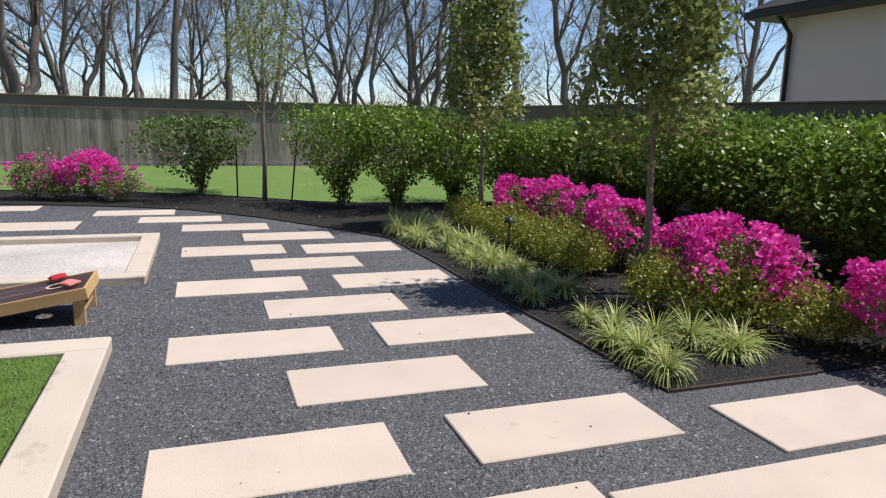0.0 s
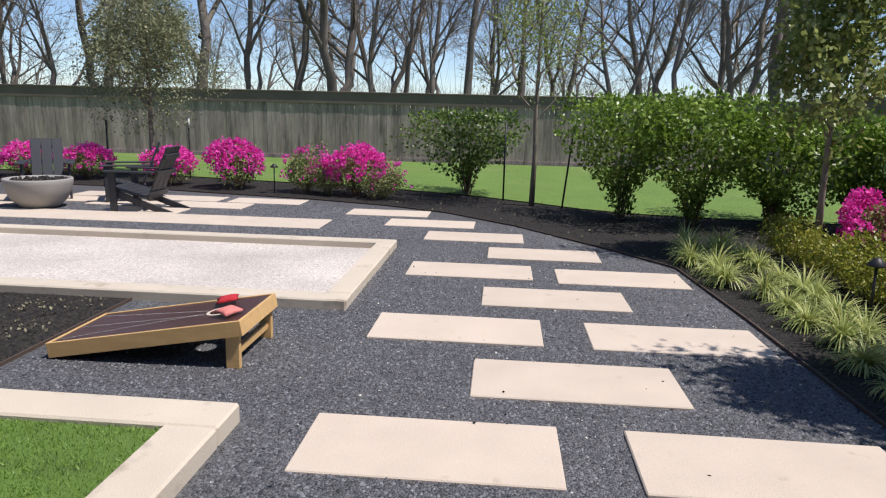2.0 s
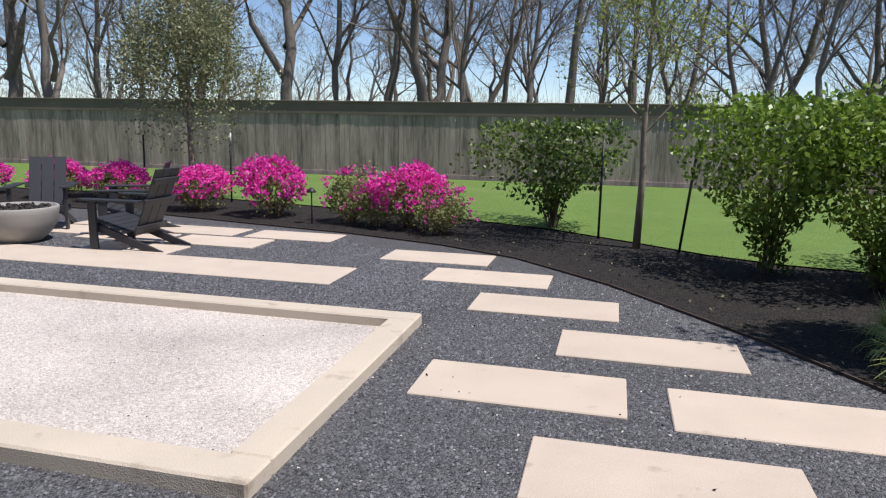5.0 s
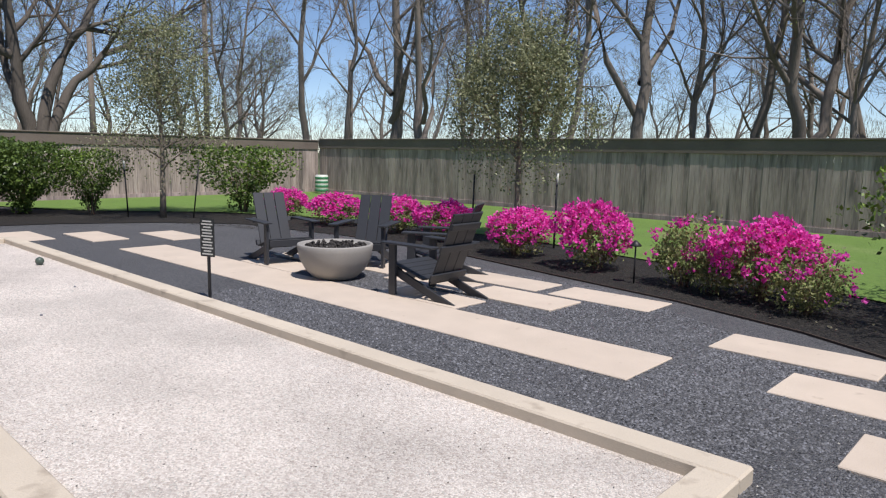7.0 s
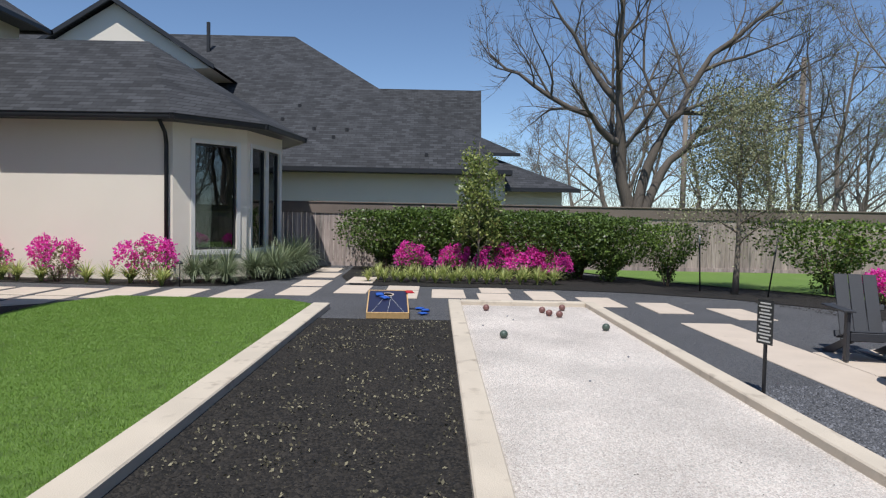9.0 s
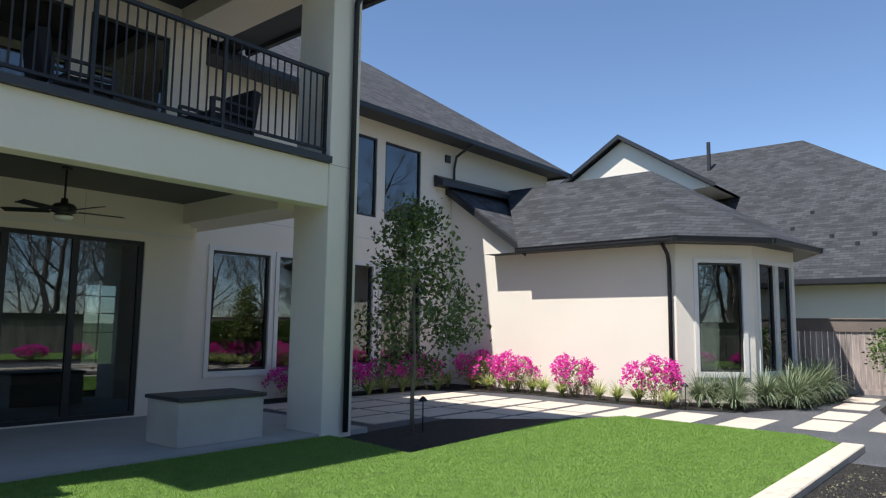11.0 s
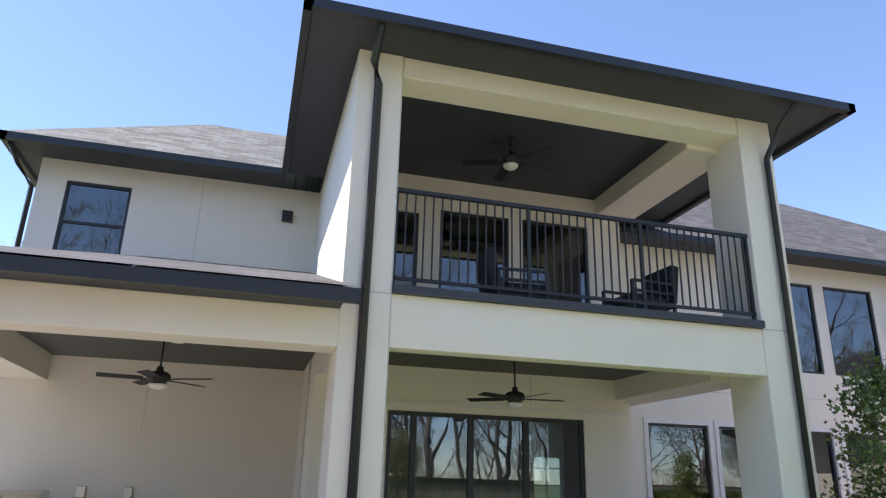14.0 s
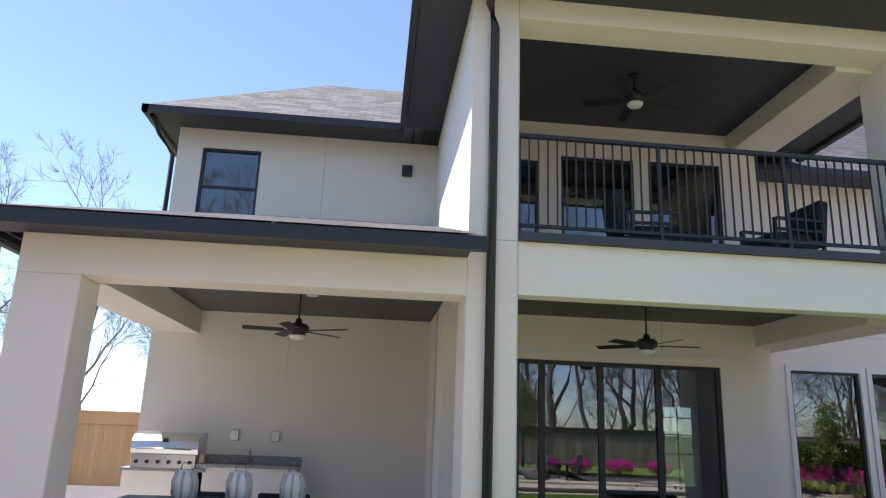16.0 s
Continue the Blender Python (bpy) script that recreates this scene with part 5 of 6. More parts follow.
# ---- loose ground cover ----
def scatter(name, n, region, size, material, label, seed, flat=0.5, z=0.0, excl=None):
    r = np.random.default_rng(seed)
    xs = [p[0] for p in region]; ys = [p[1] for p in region]
    x = r.uniform(min(xs), max(xs), n); y = r.uniform(min(ys), max(ys), n)
    k = inside(x, y, region)
    if excl is not None:
        k &= excl(x, y)
    x, y = x[k], y[k]; n = len(x)
    s = size * r.uniform(0.5, 1.35, n)
    a0 = r.uniform(0, 6.28, n)
    V = np.zeros((n, 5, 3))
    for j in range(4):
        rr = s * r.uniform(0.6, 1.1, n); a = a0 + j * 1.57 + r.uniform(-0.4, 0.4, n)
        V[:, j, 0], V[:, j, 1], V[:, j, 2] = x + rr * np.cos(a), y + rr * np.sin(a), z + s * flat * r.uniform(-0.5, 0.35, n)
    V[:, 4] = np.stack([x + s * r.uniform(-.3, .3, n), y + s * r.uniform(-.3, .3, n), z + s * flat * r.uniform(0.5, 1.4, n)], 1)
    base = (np.arange(n) * 5)[:, None]
    T = np.concatenate([base + [[0, 1, 4]], base + [[1, 2, 4]], base + [[2, 3, 4]], base + [[3, 0, 4]]], 1).reshape(-1, 3)
    me = bpy.data.meshes.new(name)
    me.vertices.add(5 * n); me.vertices.foreach_set("co", V.ravel().astype(np.float32))
    me.loops.add(12 * n); me.loops.foreach_set("vertex_index", T.ravel().astype(np.int32))
    me.polygons.add(4 * n); me.polygons.foreach_set("loop_start", np.arange(0, 12 * n, 3, dtype=np.int32))
    me.update(calc_edges=True)
    return tagged(link(name, me, material), label, "ground cover", "", "stuff")


scatter("gravel_stones", 85000, [(-1.8, 4.4), (-0.15, 4.4), (-0.15, 1.2), (3.2, 1.2), (3.1, 4.9), (2.9, 8.4), (1.3, 10.7), (-1.2, 11.9), (-1.2, 9.0), (-0.15, 9.0), (-0.15, 6.34), (-1.8, 6.34)], 0.011, M["stone"], "loose dark crushed stones on the path", 1, 0.6)
scatter("gravel_stones", 40000, [(-6, 9.0), (-0.2, 9.0), (-0.2, 11.2), (-3, 12.8), (-6, 12.8)], 0.012, M["stone"], "loose dark crushed stones round the terrace", 2, 0.6)
scatter("pale_stones", 900, [(-1.8, 1.2), (3.2, 1.2), (3.1, 8), (1.3, 10.7), (-1.8, 10.7)], 0.008, M["pale_stone"], "scattered pale pebbles among the dark gravel", 3, 0.6, 0.003, lambda x, y: ~((x < -0.1) & ((y > 6.2) | (y < 4.5))))
scatter("shell_chips", 26000, [(-7.5, 6.56), (-0.38, 6.56), (-0.38, 8.74), (-7.5, 8.74)], 0.009, M["pale_stone"], "loose white shell chips on the court", 4, 0.4, 0.007)
scatter("mulch_chips", 42000, [(-9.7, 4.38), (-1.9, 4.38), (-1.9, 6.32), (-9.7, 6.32)], 0.018, M["chip"], "shredded dark mulch pieces", 5, 0.5, 0.014)
scatter("mulch_chips", 42000, BED_E[:10] + [(-4.2, 15.4), (-14.2, 14.4), (-13.3, 12.1), (-9.0, 13.7), (-6.3, 13.6), (-4.0, 13.1), (-2.2, 12.75), (-0.8, 12.3), (0.23, 11.75)], 0.02, M["chip"], "shredded dark mulch pieces in the bed", 6, 0.5, 0.012)
r = np.random.default_rng(12)
L1 = np.stack([r.uniform(-9.6, -1.95, 9000), r.uniform(4.45, 6.3, 9000), np.full(9000, 0.022)], 1)
cl = np.sin(L1[:, 0] * 5.1 + 2 * np.sin(L1[:, 1] * 4)) * np.sin(L1[:, 1] * 6.3 + 1.7 * np.sin(L1[:, 0] * 3.3))
L1 = L1[cl + 0.5 * r.normal(size=9000) > 0.35]
tagged(leaf_mesh("dry_leaves", L1, 0.018, M["leaflitter"], None, 5, 1.6, 0.0), "small dry fallen leaves on the mulch", "ground cover", "", "stuff")
L2 = np.stack([r.uniform(-1.5, 9, 1400), r.uniform(3, 14, 1400), np.full(1400, 0.028)], 1)
L2 = L2[inside(L2[:, 0], L2[:, 1], BED_E)]
tagged(leaf_mesh("dry_leaves", L2, 0.022, M["leaflitter"], None, 6, 1.6, 0.0), "small dry fallen leaves in the planting bed", "ground cover", "", "stuff")
L3 = np.stack([r.uniform(0.1, 3.0, 110), r.uniform(1.5, 9.5, 110), np.full(110, 0.019)], 1)
tagged(leaf_mesh("leaf_litter", L3, 0.012, M["chip"], None, 7, 1.6, 0.0), "tiny dark leaf scraps on the slabs", "ground cover", "", "stuff")


def blades(name, n, poly, h, seed, z):
    r = np.random.default_rng(seed)
    xs = [p[0] for p in poly]; ys = [p[1] for p in poly]
    x = r.uniform(min(xs), max(xs), n); y = r.uniform(min(ys), max(ys), n)
    k = inside(x, y, poly); x, y = x[k], y[k]; n = len(x)
    a = r.uniform(0, 6.28, n); w = 0.0035; hh = h * r.uniform(0.5, 1.2, n)
    dx, dy = np.cos(a) * w, np.sin(a) * w
    V = np.stack([np.stack([x - dx, y - dy, np.full(n, z)], 1), np.stack([x + dx, y + dy, np.full(n, z)], 1), np.stack([x + r.normal(0, h * .45, n), y + r.normal(0, h * .45, n), z + hh], 1)], 1)
    me = bpy.data.meshes.new(name)
    me.vertices.add(3 * n); me.vertices.foreach_set("co", V.ravel().astype(np.float32))
    me.loops.add(3 * n); me.loops.foreach_set("vertex_index", np.arange(3 * n, dtype=np.int32))
    me.polygons.add(n); me.polygons.foreach_set("loop_start", np.arange(0, 3 * n, 3, dtype=np.int32))
    me.update(calc_edges=True)
    return tagged(link(name, me, M["blade"]), "short upright blades of a mown lawn", "grass", "", "stuff")
blades("lawn_grass", 330000, LAWN, 0.021, 21, 0.068)


# ---- fire pit terrace ----
def fire_bowl():
    root = empty("fire_bowl", -5.82, 10.87, 0)
    bm = bmesh.new()
    lathe(bm, [(0.24, 0.0), (0.27, 0.02), (0.37, 0.12), (0.435, 0.24), (0.462, 0.36), (0.47, 0.42), (0.462, 0.435), (0.435, 0.435), (0.425, 0.42), (0.41, 0.39), (0.05, 0.385)], 56)
    part("bowl", bm, M["bowl"], root)
    r = np.random.default_rng(3)
    bm = bmesh.new()
    for i in range(150):
        rr = 0.39 * math.sqrt(r.random()); a = r.uniform(0, 6.28); s = r.uniform(0.018, 0.04)
        bmesh.ops.create_icosphere(bm, subdivisions=1, radius=s, matrix=Matrix.Translation((rr * math.cos(a), rr * math.sin(a), 0.39 + r.uniform(0, 0.03))) @ Euler(tuple(r.uniform(0, 3, 3))).to_matrix().to_4x4() @ Matrix.Diagonal((1, 0.7, 0.8, 1)))
    part("lava_rock", bm, M["lava"], root, "dark lava rock filling")["kind"] = "stuff"
    tagged(root, "round cast concrete fire bowl filled with dark lava rock", "fire pit")
fire_bowl()


def plank(bm, x0, x1, y0, y1, z0, z1, m=None):
    box(bm, x0, x1, y0, y1, z0, z1, 0.004, m)


def adirondack():
    """Faces -y: seat slats, fanned back slats, arms, sloping rear legs."""
    root = empty("garden_chair")
    def p(name, fn):
        bm = bmesh.new(); fn(bm); part(name, bm, M["chair"], root)
    for sx in (-1, 1):
        p("front_leg", lambda bm: plank(bm, sx * 0.33 - 0.018, sx * 0.33 + 0.018, -0.40, -0.30, 0.0, 0.56))
        def rear(bm):
            m = Matrix.Translation((0, -0.38, 0.31)) @ Matrix.Rotation(radians(-19.5), 4, "X")
            plank(bm, sx * 0.28 - 0.016, sx * 0.28 + 0.016, 0, 0.95, -0.09, 0.0, m)
        p("rear_leg", rear)
        p("armrest", lambda bm: plank(bm, sx * 0.345 - 0.065, sx * 0.345 + 0.065, -0.46, 0.28, 0.56, 0.582))
    m = Matrix.Translation((0, -0.40, 0.335)) @ Matrix.Rotation(radians(-16), 4, "X")
    for i in range(5):
        p("seat_slat", lambda bm: plank(bm, -0.30, 0.30, i * 0.1, i * 0.1 + 0.092, 0, 0.02, m))
    mb = Matrix.Translation((0, 0.10, 0.16)) @ Matrix.Rotation(radians(-23), 4, "X")
    for i in range(3):
        x = (i - 1) * 0.158
        p("back_slat", lambda bm: plank(bm, x - 0.075, x + 0.075, 0, 0.02, 0, 0.84, mb))
    for z in (0.06, 0.40, 0.66):
        p("back_rail", lambda bm: plank(bm, -0.29 if z < 0.5 else -0.235, 0.29 if z < 0.5 else 0.235, 0.022, 0.05, z, z + 0.075, mb))
    p("front_rail", lambda bm: plank(bm, -0.31, 0.31, -0.415, -0.395, 0.24, 0.33))
    return root
chairs = [(-4.2, 11.0, -88), (-7.41, 11.12, 78), (-6.35, 11.85, 32), (-4.95, 11.95, -62)]
ch = adirondack()
for i, (x, y, rz) in enumerate(chairs):
    m = pose(x, y, 0.02, 0, 0, rz)
    if i:
        c = copy_thing(ch, m)
    else:
        ch.matrix_basis = m; c = ch
    tagged(c, "charcoal slatted garden armchair with a reclined back by the fire bowl", "chair", "chairs round the fire bowl")


def cornhole(x, y, rz, face, label):
    """A bag-toss board: high end at +x."""
    root = empty("bag_toss_board", x, y, 0, rz)
    L, W = 1.22, 0.61
    a = math.atan2(0.305 - 0.1, L)
    m = Matrix.Translation((0, 0, 0.10)) @ Matrix.Rotation(-a, 4, "Y")
    bm = bmesh.new()
    n = 28; cx, cy, rr = L - 0.23, W / 2, 0.076
    outer = []
    for k in range(n):
        t = 2 * math.pi * k / n
        dx, dy = math.cos(t), math.sin(t)
        ks = [((L - 0.0) - cx) / dx if dx > 1e-6 else (0 - cx) / dx if dx < -1e-6 else 1e9, (W - cy) / dy if dy > 1e-6 else (0 - cy) / dy if dy < -1e-6 else 1e9]
        s = min(ks); outer.append((cx + dx * s, cy + dy * s))
    corners = [(L, W), (0, W), (0, 0), (L, 0)]
    ring = [(cx + rr * math.cos(2 * math.pi * k / n), cy + rr * math.sin(2 * math.pi * k / n)) for k in range(n)]
    vi = [bm.verts.new(m @ Vector((*p, 0))) for p in ring]; vo = [bm.verts.new(m @ Vector((*p, 0))) for p in outer]
    vl = [bm.verts.new(m @ Vector((*p, -0.012))) for p in ring]
    cv = {c: bm.verts.new(m @ Vector((*c, 0))) for c in corners}
    def edge_of(p):
        return 0 if abs(p[0] - L) < 1e-6 else 2 if abs(p[0]) < 1e-6 else 1 if abs(p[1] - W) < 1e-6 else 3
    for k in range(n):
        k2 = (k + 1) % n
        f = [vi[k], vo[k]]
        if edge_of(outer[k]) != edge_of(outer[k2]):
            c = {(0, 1): (L, W), (1, 2): (0, W), (2, 3): (0, 0), (3, 0): (L, 0)}.get((edge_of(outer[k]), edge_of(outer[k2])))
            if c: f.append(cv[c])
        f += [vo[k2], vi[k2]]
        bm.faces.new(f)
        bm.faces.new((vi[k], vi[k2], vl[k2], vl[k]))
    part("deck", bm, M[face], root, "dark printed plywood face")
    bm = bmesh.new()
    for k in range(n):
        k2 = (k + 1) % n
        o = [(cx + (rr + 0.022) * math.cos(2 * math.pi * q / n), cy + (rr + 0.022) * math.sin(2 * math.pi * q / n)) for q in (k, k2)]
        bm.faces.new([bm.verts.new(m @ Vector((*q, 0.0025))) for q in (ring[k], o[0], o[1], ring[k2])])
    part("hole_ring", bm, M["paver"], root, "pale ring round the hole")
    bm = bmesh.new()
    for p, q in (((0.02, 0.31), (cx - 0.1, 0.25)), ((0.02, 0.06), (cx - .1, 0.28)), ((0.02, 0.55), (cx - .1, 0.34))):
        d = Vector((q[0] - p[0], q[1] - p[1], 0)).normalized(); s = Vector((-d.y, d.x, 0)) * 0.002
        bm.faces.new([bm.verts.new(m @ (Vector((*w, 0.002)) + e)) for w, e in ((p, -s), (q, -s), (q, s), (p, s))])
    part("printed_line", bm, M["signbar"], root)
    for nm, d in (("side_board", (0, L, -0.019, 0.0, -0.09, 0.006)), ("side_board", (0, L, W, W + 0.019, -0.09, 0.006)), ("end_board", (L, L + 0.019, -0.019, W + 0.019, -0.09, 0.006)), ("end_board", (-0.019, 0, -0.019, W + 0.019, -0.09, 0.006))):
        bm = bmesh.new(); box(bm, *d, 0.002, m); part(nm, bm, M["pine"], root, "natural pine board")
    for yy in (0.0, W - 0.038):
        bm = bmesh.new()
        box(bm, L - 0.1, L - 0.015, yy, yy + 0.038, 0.0, 0.25, 0.003, Matrix.Translation((0, 0, 0)))
        part("leg", bm, M["pine"], root, "pine leg")
    boxob("brace", (L - 0.075, L - 0.04, 0.038, W - 0.038, 0.07, 0.12), M["pine"], root)
    return tagged(root, label, "game board"), m


def bag(x, y, z, rz, tilt, mname, label):
    bm = bmesh.new()
    n = 6; s = 0.075
    grid = [[bm.verts.new(((i / n * 2 - 1) * s * (1 - 0.12 * (1 - abs(j / n * 2 - 1))), (j / n * 2 - 1) * s * (1 - 0.12 * (1 - abs(i / n * 2 - 1))), 0.022 * (1 - (i / n * 2 - 1) ** 4) * (1 - (j / n * 2 - 1) ** 4))) for j in range(n + 1)] for i in range(n + 1)]
    low = [[bm.verts.new((v.co.x, v.co.y, -0.6 * v.co.z)) for v in row] for row in grid]
    for i in range(n):
        for j in range(n):
            bm.faces.new((grid[i][j], grid[i + 1][j], grid[i + 1][j + 1], grid[i][j + 1])).smooth = True
            bm.faces.new((low[i][j], low[i][j + 1], low[i + 1][j + 1], low[i + 1][j])).smooth = True
    bmesh.ops.remove_doubles(bm, verts=bm.verts, dist=0.0005)
    ob = part("toss_bag", bm, M[mname], None)
    ob.matrix_basis = pose(x, y, z, tilt[0], tilt[1], rz)
    tagged(ob, label, "bean bag", "toss bags")
cornhole(-1.66, 5.03, 0, "deck_print", "pine bag-toss board with a dark printed face standing on gravel")
bag(-0.72, 5.52, 0.292, 20, (0, -9.5), "red", "square red canvas toss bag on the board")
bag(-0.58, 5.2, 0.312, 55, (0, -5), "pink", "faded red canvas toss bag hanging over the hole")
cornhole(-9.86, 5.7, 184, "deck_navy", "pine bag-toss board with a navy face beside the mulch strip")
for x, y, z, rz, mt, on in ((-10.72, 5.2, 0.275, 10, "blue", 1), (-10.55, 5.3, 0.245, 40, "blue", 1), (-10.9, 5.68, 0.3, 20, "red", 1), (-10.75, 5.95, 0.025, 0, "blue", 0), (-10.35, 5.92, 0.025, 30, "blue", 0), (-10.95, 5.85, 0.025, 70, "blue", 0)):
    bag(x, y, z, rz, (0, 9.5) if on else (0, 0), mt, ("square %s canvas toss bag " % mt) + ("on the navy board" if on else "lying on the gravel"))

scatter("court_specks", 700, [(-11.6, 6.57), (-0.39, 6.57), (-0.39, 8.73), (-11.6, 8.73)], 0.0055, M["chip"], "dark specks of leaf and mulch on the court", 41, 0.3, 0.012)
# court balls
for x, y, mt in ((-8.3, 7.0, "ball_green"), (-10.93, 6.96, "ball_red"), (-10.76, 7.87, "ball_red"), (-10.42, 7.93, "ball_red"), (-10.28, 8.07, "ball_red"), (-11.1, 8.26, "ball_red"), (-9.04, 8.5, "ball_green")):
    bm = bmesh.new(); bmesh.ops.create_uvsphere(bm, u_segments=20, v_segments=12, radius=0.054)
    for f in bm.faces: f.smooth = True
    ob = part("bocce_ball", bm, M[mt], None); ob.location = (x, y, 0.06)
    tagged(ob, "%s resin bocce ball on the shell court" % ("dark green" if "green" in mt else "dull red"), "ball", "bocce balls")
for x, y in ((-10.3, 7.25), (-9.9, 7.3), (-9.3, 6.8), (-7.2, 8.3), (-6.0, 7.6)):
    bm = bmesh.new(); bmesh.ops.create_icosphere(bm, subdivisions=1, radius=0.016)
    ob = part("pebble", bm, M["stone"], None); ob.location = (x, y, 0.012)
    tagged(ob, "small dark stray pebble on the shell court", "stone", "stray pebbles")

# rules sign on a stake
sg = empty("court_sign", -5.65, 9.09, 0, 18)
boxob("post", (-0.012, 0.012, -0.012, 0.012, 0, 0.5), M["iron"], sg)
boxob("plate", (-0.095, 0.095, -0.016, -0.012, 0.46, 0.86), M["signface"], sg, "dark rules plate")
for k in range(12):
    w = [0.07, 0.05, 0.075, 0.06][k % 4]
    boxob("text_bar", (-w, w, -0.019, -0.016, 0.48 + k * 0.031, 0.494 + k * 0.031), M["signbar"], sg)
tagged(sg, "small dark rules sign on a thin black stake", "sign")


def path_light(x, y, h=0.5):
    root = empty("path_light", x, y, 0)
    bm = bmesh.new(); tube(bm, [(0, 0, 0), (0, 0, h)], 0.011, 8); part("stem", bm, M["iron"], root)
    bm = bmesh.new(); lathe(bm, [(0.07, h - 0.02), (0.072, h - 0.01), (0.03, h + 0.035), (0.01, h + 0.05)], 20); part("hood", bm, M["iron"], root)
    tagged(root, "black metal path light with a small round hood", "garden light", "path lights")
for x, y in ((-3.05, 13.35), (3.95, 6.6), (-13.9, 0.75), (-17.0, 6.1), (-7.9, -1.1)):
    path_light(x, y)


def stake(x, y, h, lean, white=False):
    root = empty("tree_stake", x, y, 0)
    bm = bmesh.new()
    tube(bm, [(0, 0, 0), (lean[0], lean[1], h)], 0.017, 5)
    part("post", bm, M["iron"], root)
    if white:
        bm = bmesh.new(); tube(bm, [(lean[0] * .86, lean[1] * .86, h * .86), (lean[0] * 1.02, lean[1] * 1.02, h * 1.02)], 0.021, 5)
        part("painted_tip", bm, M["white_plastic"], root, "white painted tip")
    tagged(root, "dark metal tree stake" + (" with a white painted tip" if white else " leaning in the mulch"), "stake", "tree stakes")
for s in ((1.1, 13.45, 1.35, (0, 0)), (2.08, 12.7, 1.5, (0.14, 0)), (-5.55, 15.3, 1.25, (0.02, 0), True), (-7.3, 15.2, 1.2, (-0.05, 0.1)), (-14.85, 12.05, 1.25, (0, -0.05), True), (-13.85, 13.1, 1.3, (0.05, 0.15))):
    stake(*s)

# barrel by the fence corner
bn_ = empty("striped_barrel", -19.7, 21.1, 0.03)
bm = bmesh.new(); lathe(bm, [(0.2, 0), (0.23, 0.05), (0.24, 0.35), (0.23, 0.66), (0.2, 0.68)], 24); part("body", bm, M["white_plastic"], bn_)
for k in range(4):
    bm = bmesh.new(); lathe(bm, [(0.243, 0.08 + k * 0.15), (0.247, 0.1 + k * 0.15), (0.247, 0.14 + k * 0.15), (0.243, 0.16 + k * 0.15)], 24); part("stripe", bm, M["green_plastic"], bn_, "green stripe")
tagged(bn_, "white plastic barrel with green bands by the fence corner", "barrel")
# poles beyond the fence
for i, (x, y, h) in enumerate([(-37, 19.5, 7.5), (-34.5, 24.5, 10), (-29, 30, 6.5)]):
    bm = bmesh.new(); tube(bm, [(x, y, -0.1), (x + .1, y, h)], [0.17, 0.13], 8)
    tagged(part("utility_pole", bm, M["bark"], None), "plain dark timber pole beyond the fence", "pole", "poles beyond the fence")


# ---- patio, porch and balcony things ----
def fan(x, y, z, rod, label, rot=0):
    root = empty("ceiling_fan", x, y, z, rot)
    bm = bmesh.new(); tube(bm, [(0, 0, 0.1), (0, 0, rod)], 0.014, 8); part("rod", bm, M["iron"], root)
    bm = bmesh.new(); lathe(bm, [(0.06, -0.07), (0.12, -0.06), (0.09, -0.045), (0.15, -0.02), (0.155, 0.05), (0.12, 0.09), (0.05, 0.11), (0.04, 0.17)], 24); part("motor", bm, M["iron"], root)
    bm = bmesh.new(); lathe(bm, [(0.02, -0.14), (0.09, -0.125), (0.12, -0.09), (0.12, -0.07)], 24); part("light", bm, M["fanglass"], root, "frosted glass light")
    for k in range(5):
        bm = bmesh.new()
        mm = Matrix.Rotation(k * 2 * math.pi / 5, 4, "Z") @ Matrix.Rotation(radians(12), 4, "X")
        box(bm, 0.2, 0.77, -0.07, 0.07, -0.006, 0.004, 0.0, mm)
        box(bm, 0.1, 0.24, -0.02, 0.02, -0.012, -0.005, 0.0, mm)
        part("blade", bm, M["iron"], root)
    bm = bmesh.new(); lathe(bm, [(0.07, rod - 0.03), (0.07, rod), (0.02, rod)], 20); part("canopy", bm, M["iron"], root)
    tagged(root, label, "ceiling fan", "ceiling fans")
dl = bmesh.new()
lathe(dl, [(0.09, 3.728), (0.095, 3.735), (0.09, 3.739)], 20, 1.72, -4.45)
part("recessed_light", dl, M["fanglass"], house, "small round white ceiling light")
fan(1.63, -3.9, 3.12, 0.62, "black five-blade ceiling fan under the porch ceiling", 10)
fan(-3.46, -3.7, 3.12, 0.6, "black five-blade ceiling fan under the patio ceiling", 30)
fan(-3.22, -3.2, 6.82, 0.41, "black five-blade ceiling fan under the balcony ceiling", 50)
bm = bmesh.new(); tube(bm, [(1.75, -3.95, 3.05), (1.75, -3.95, 2.4)], 0.0012, 4)
tagged(part("pull_cord", bm, M["iron"], None), "thin pull cord hanging from the porch fan", "cord")


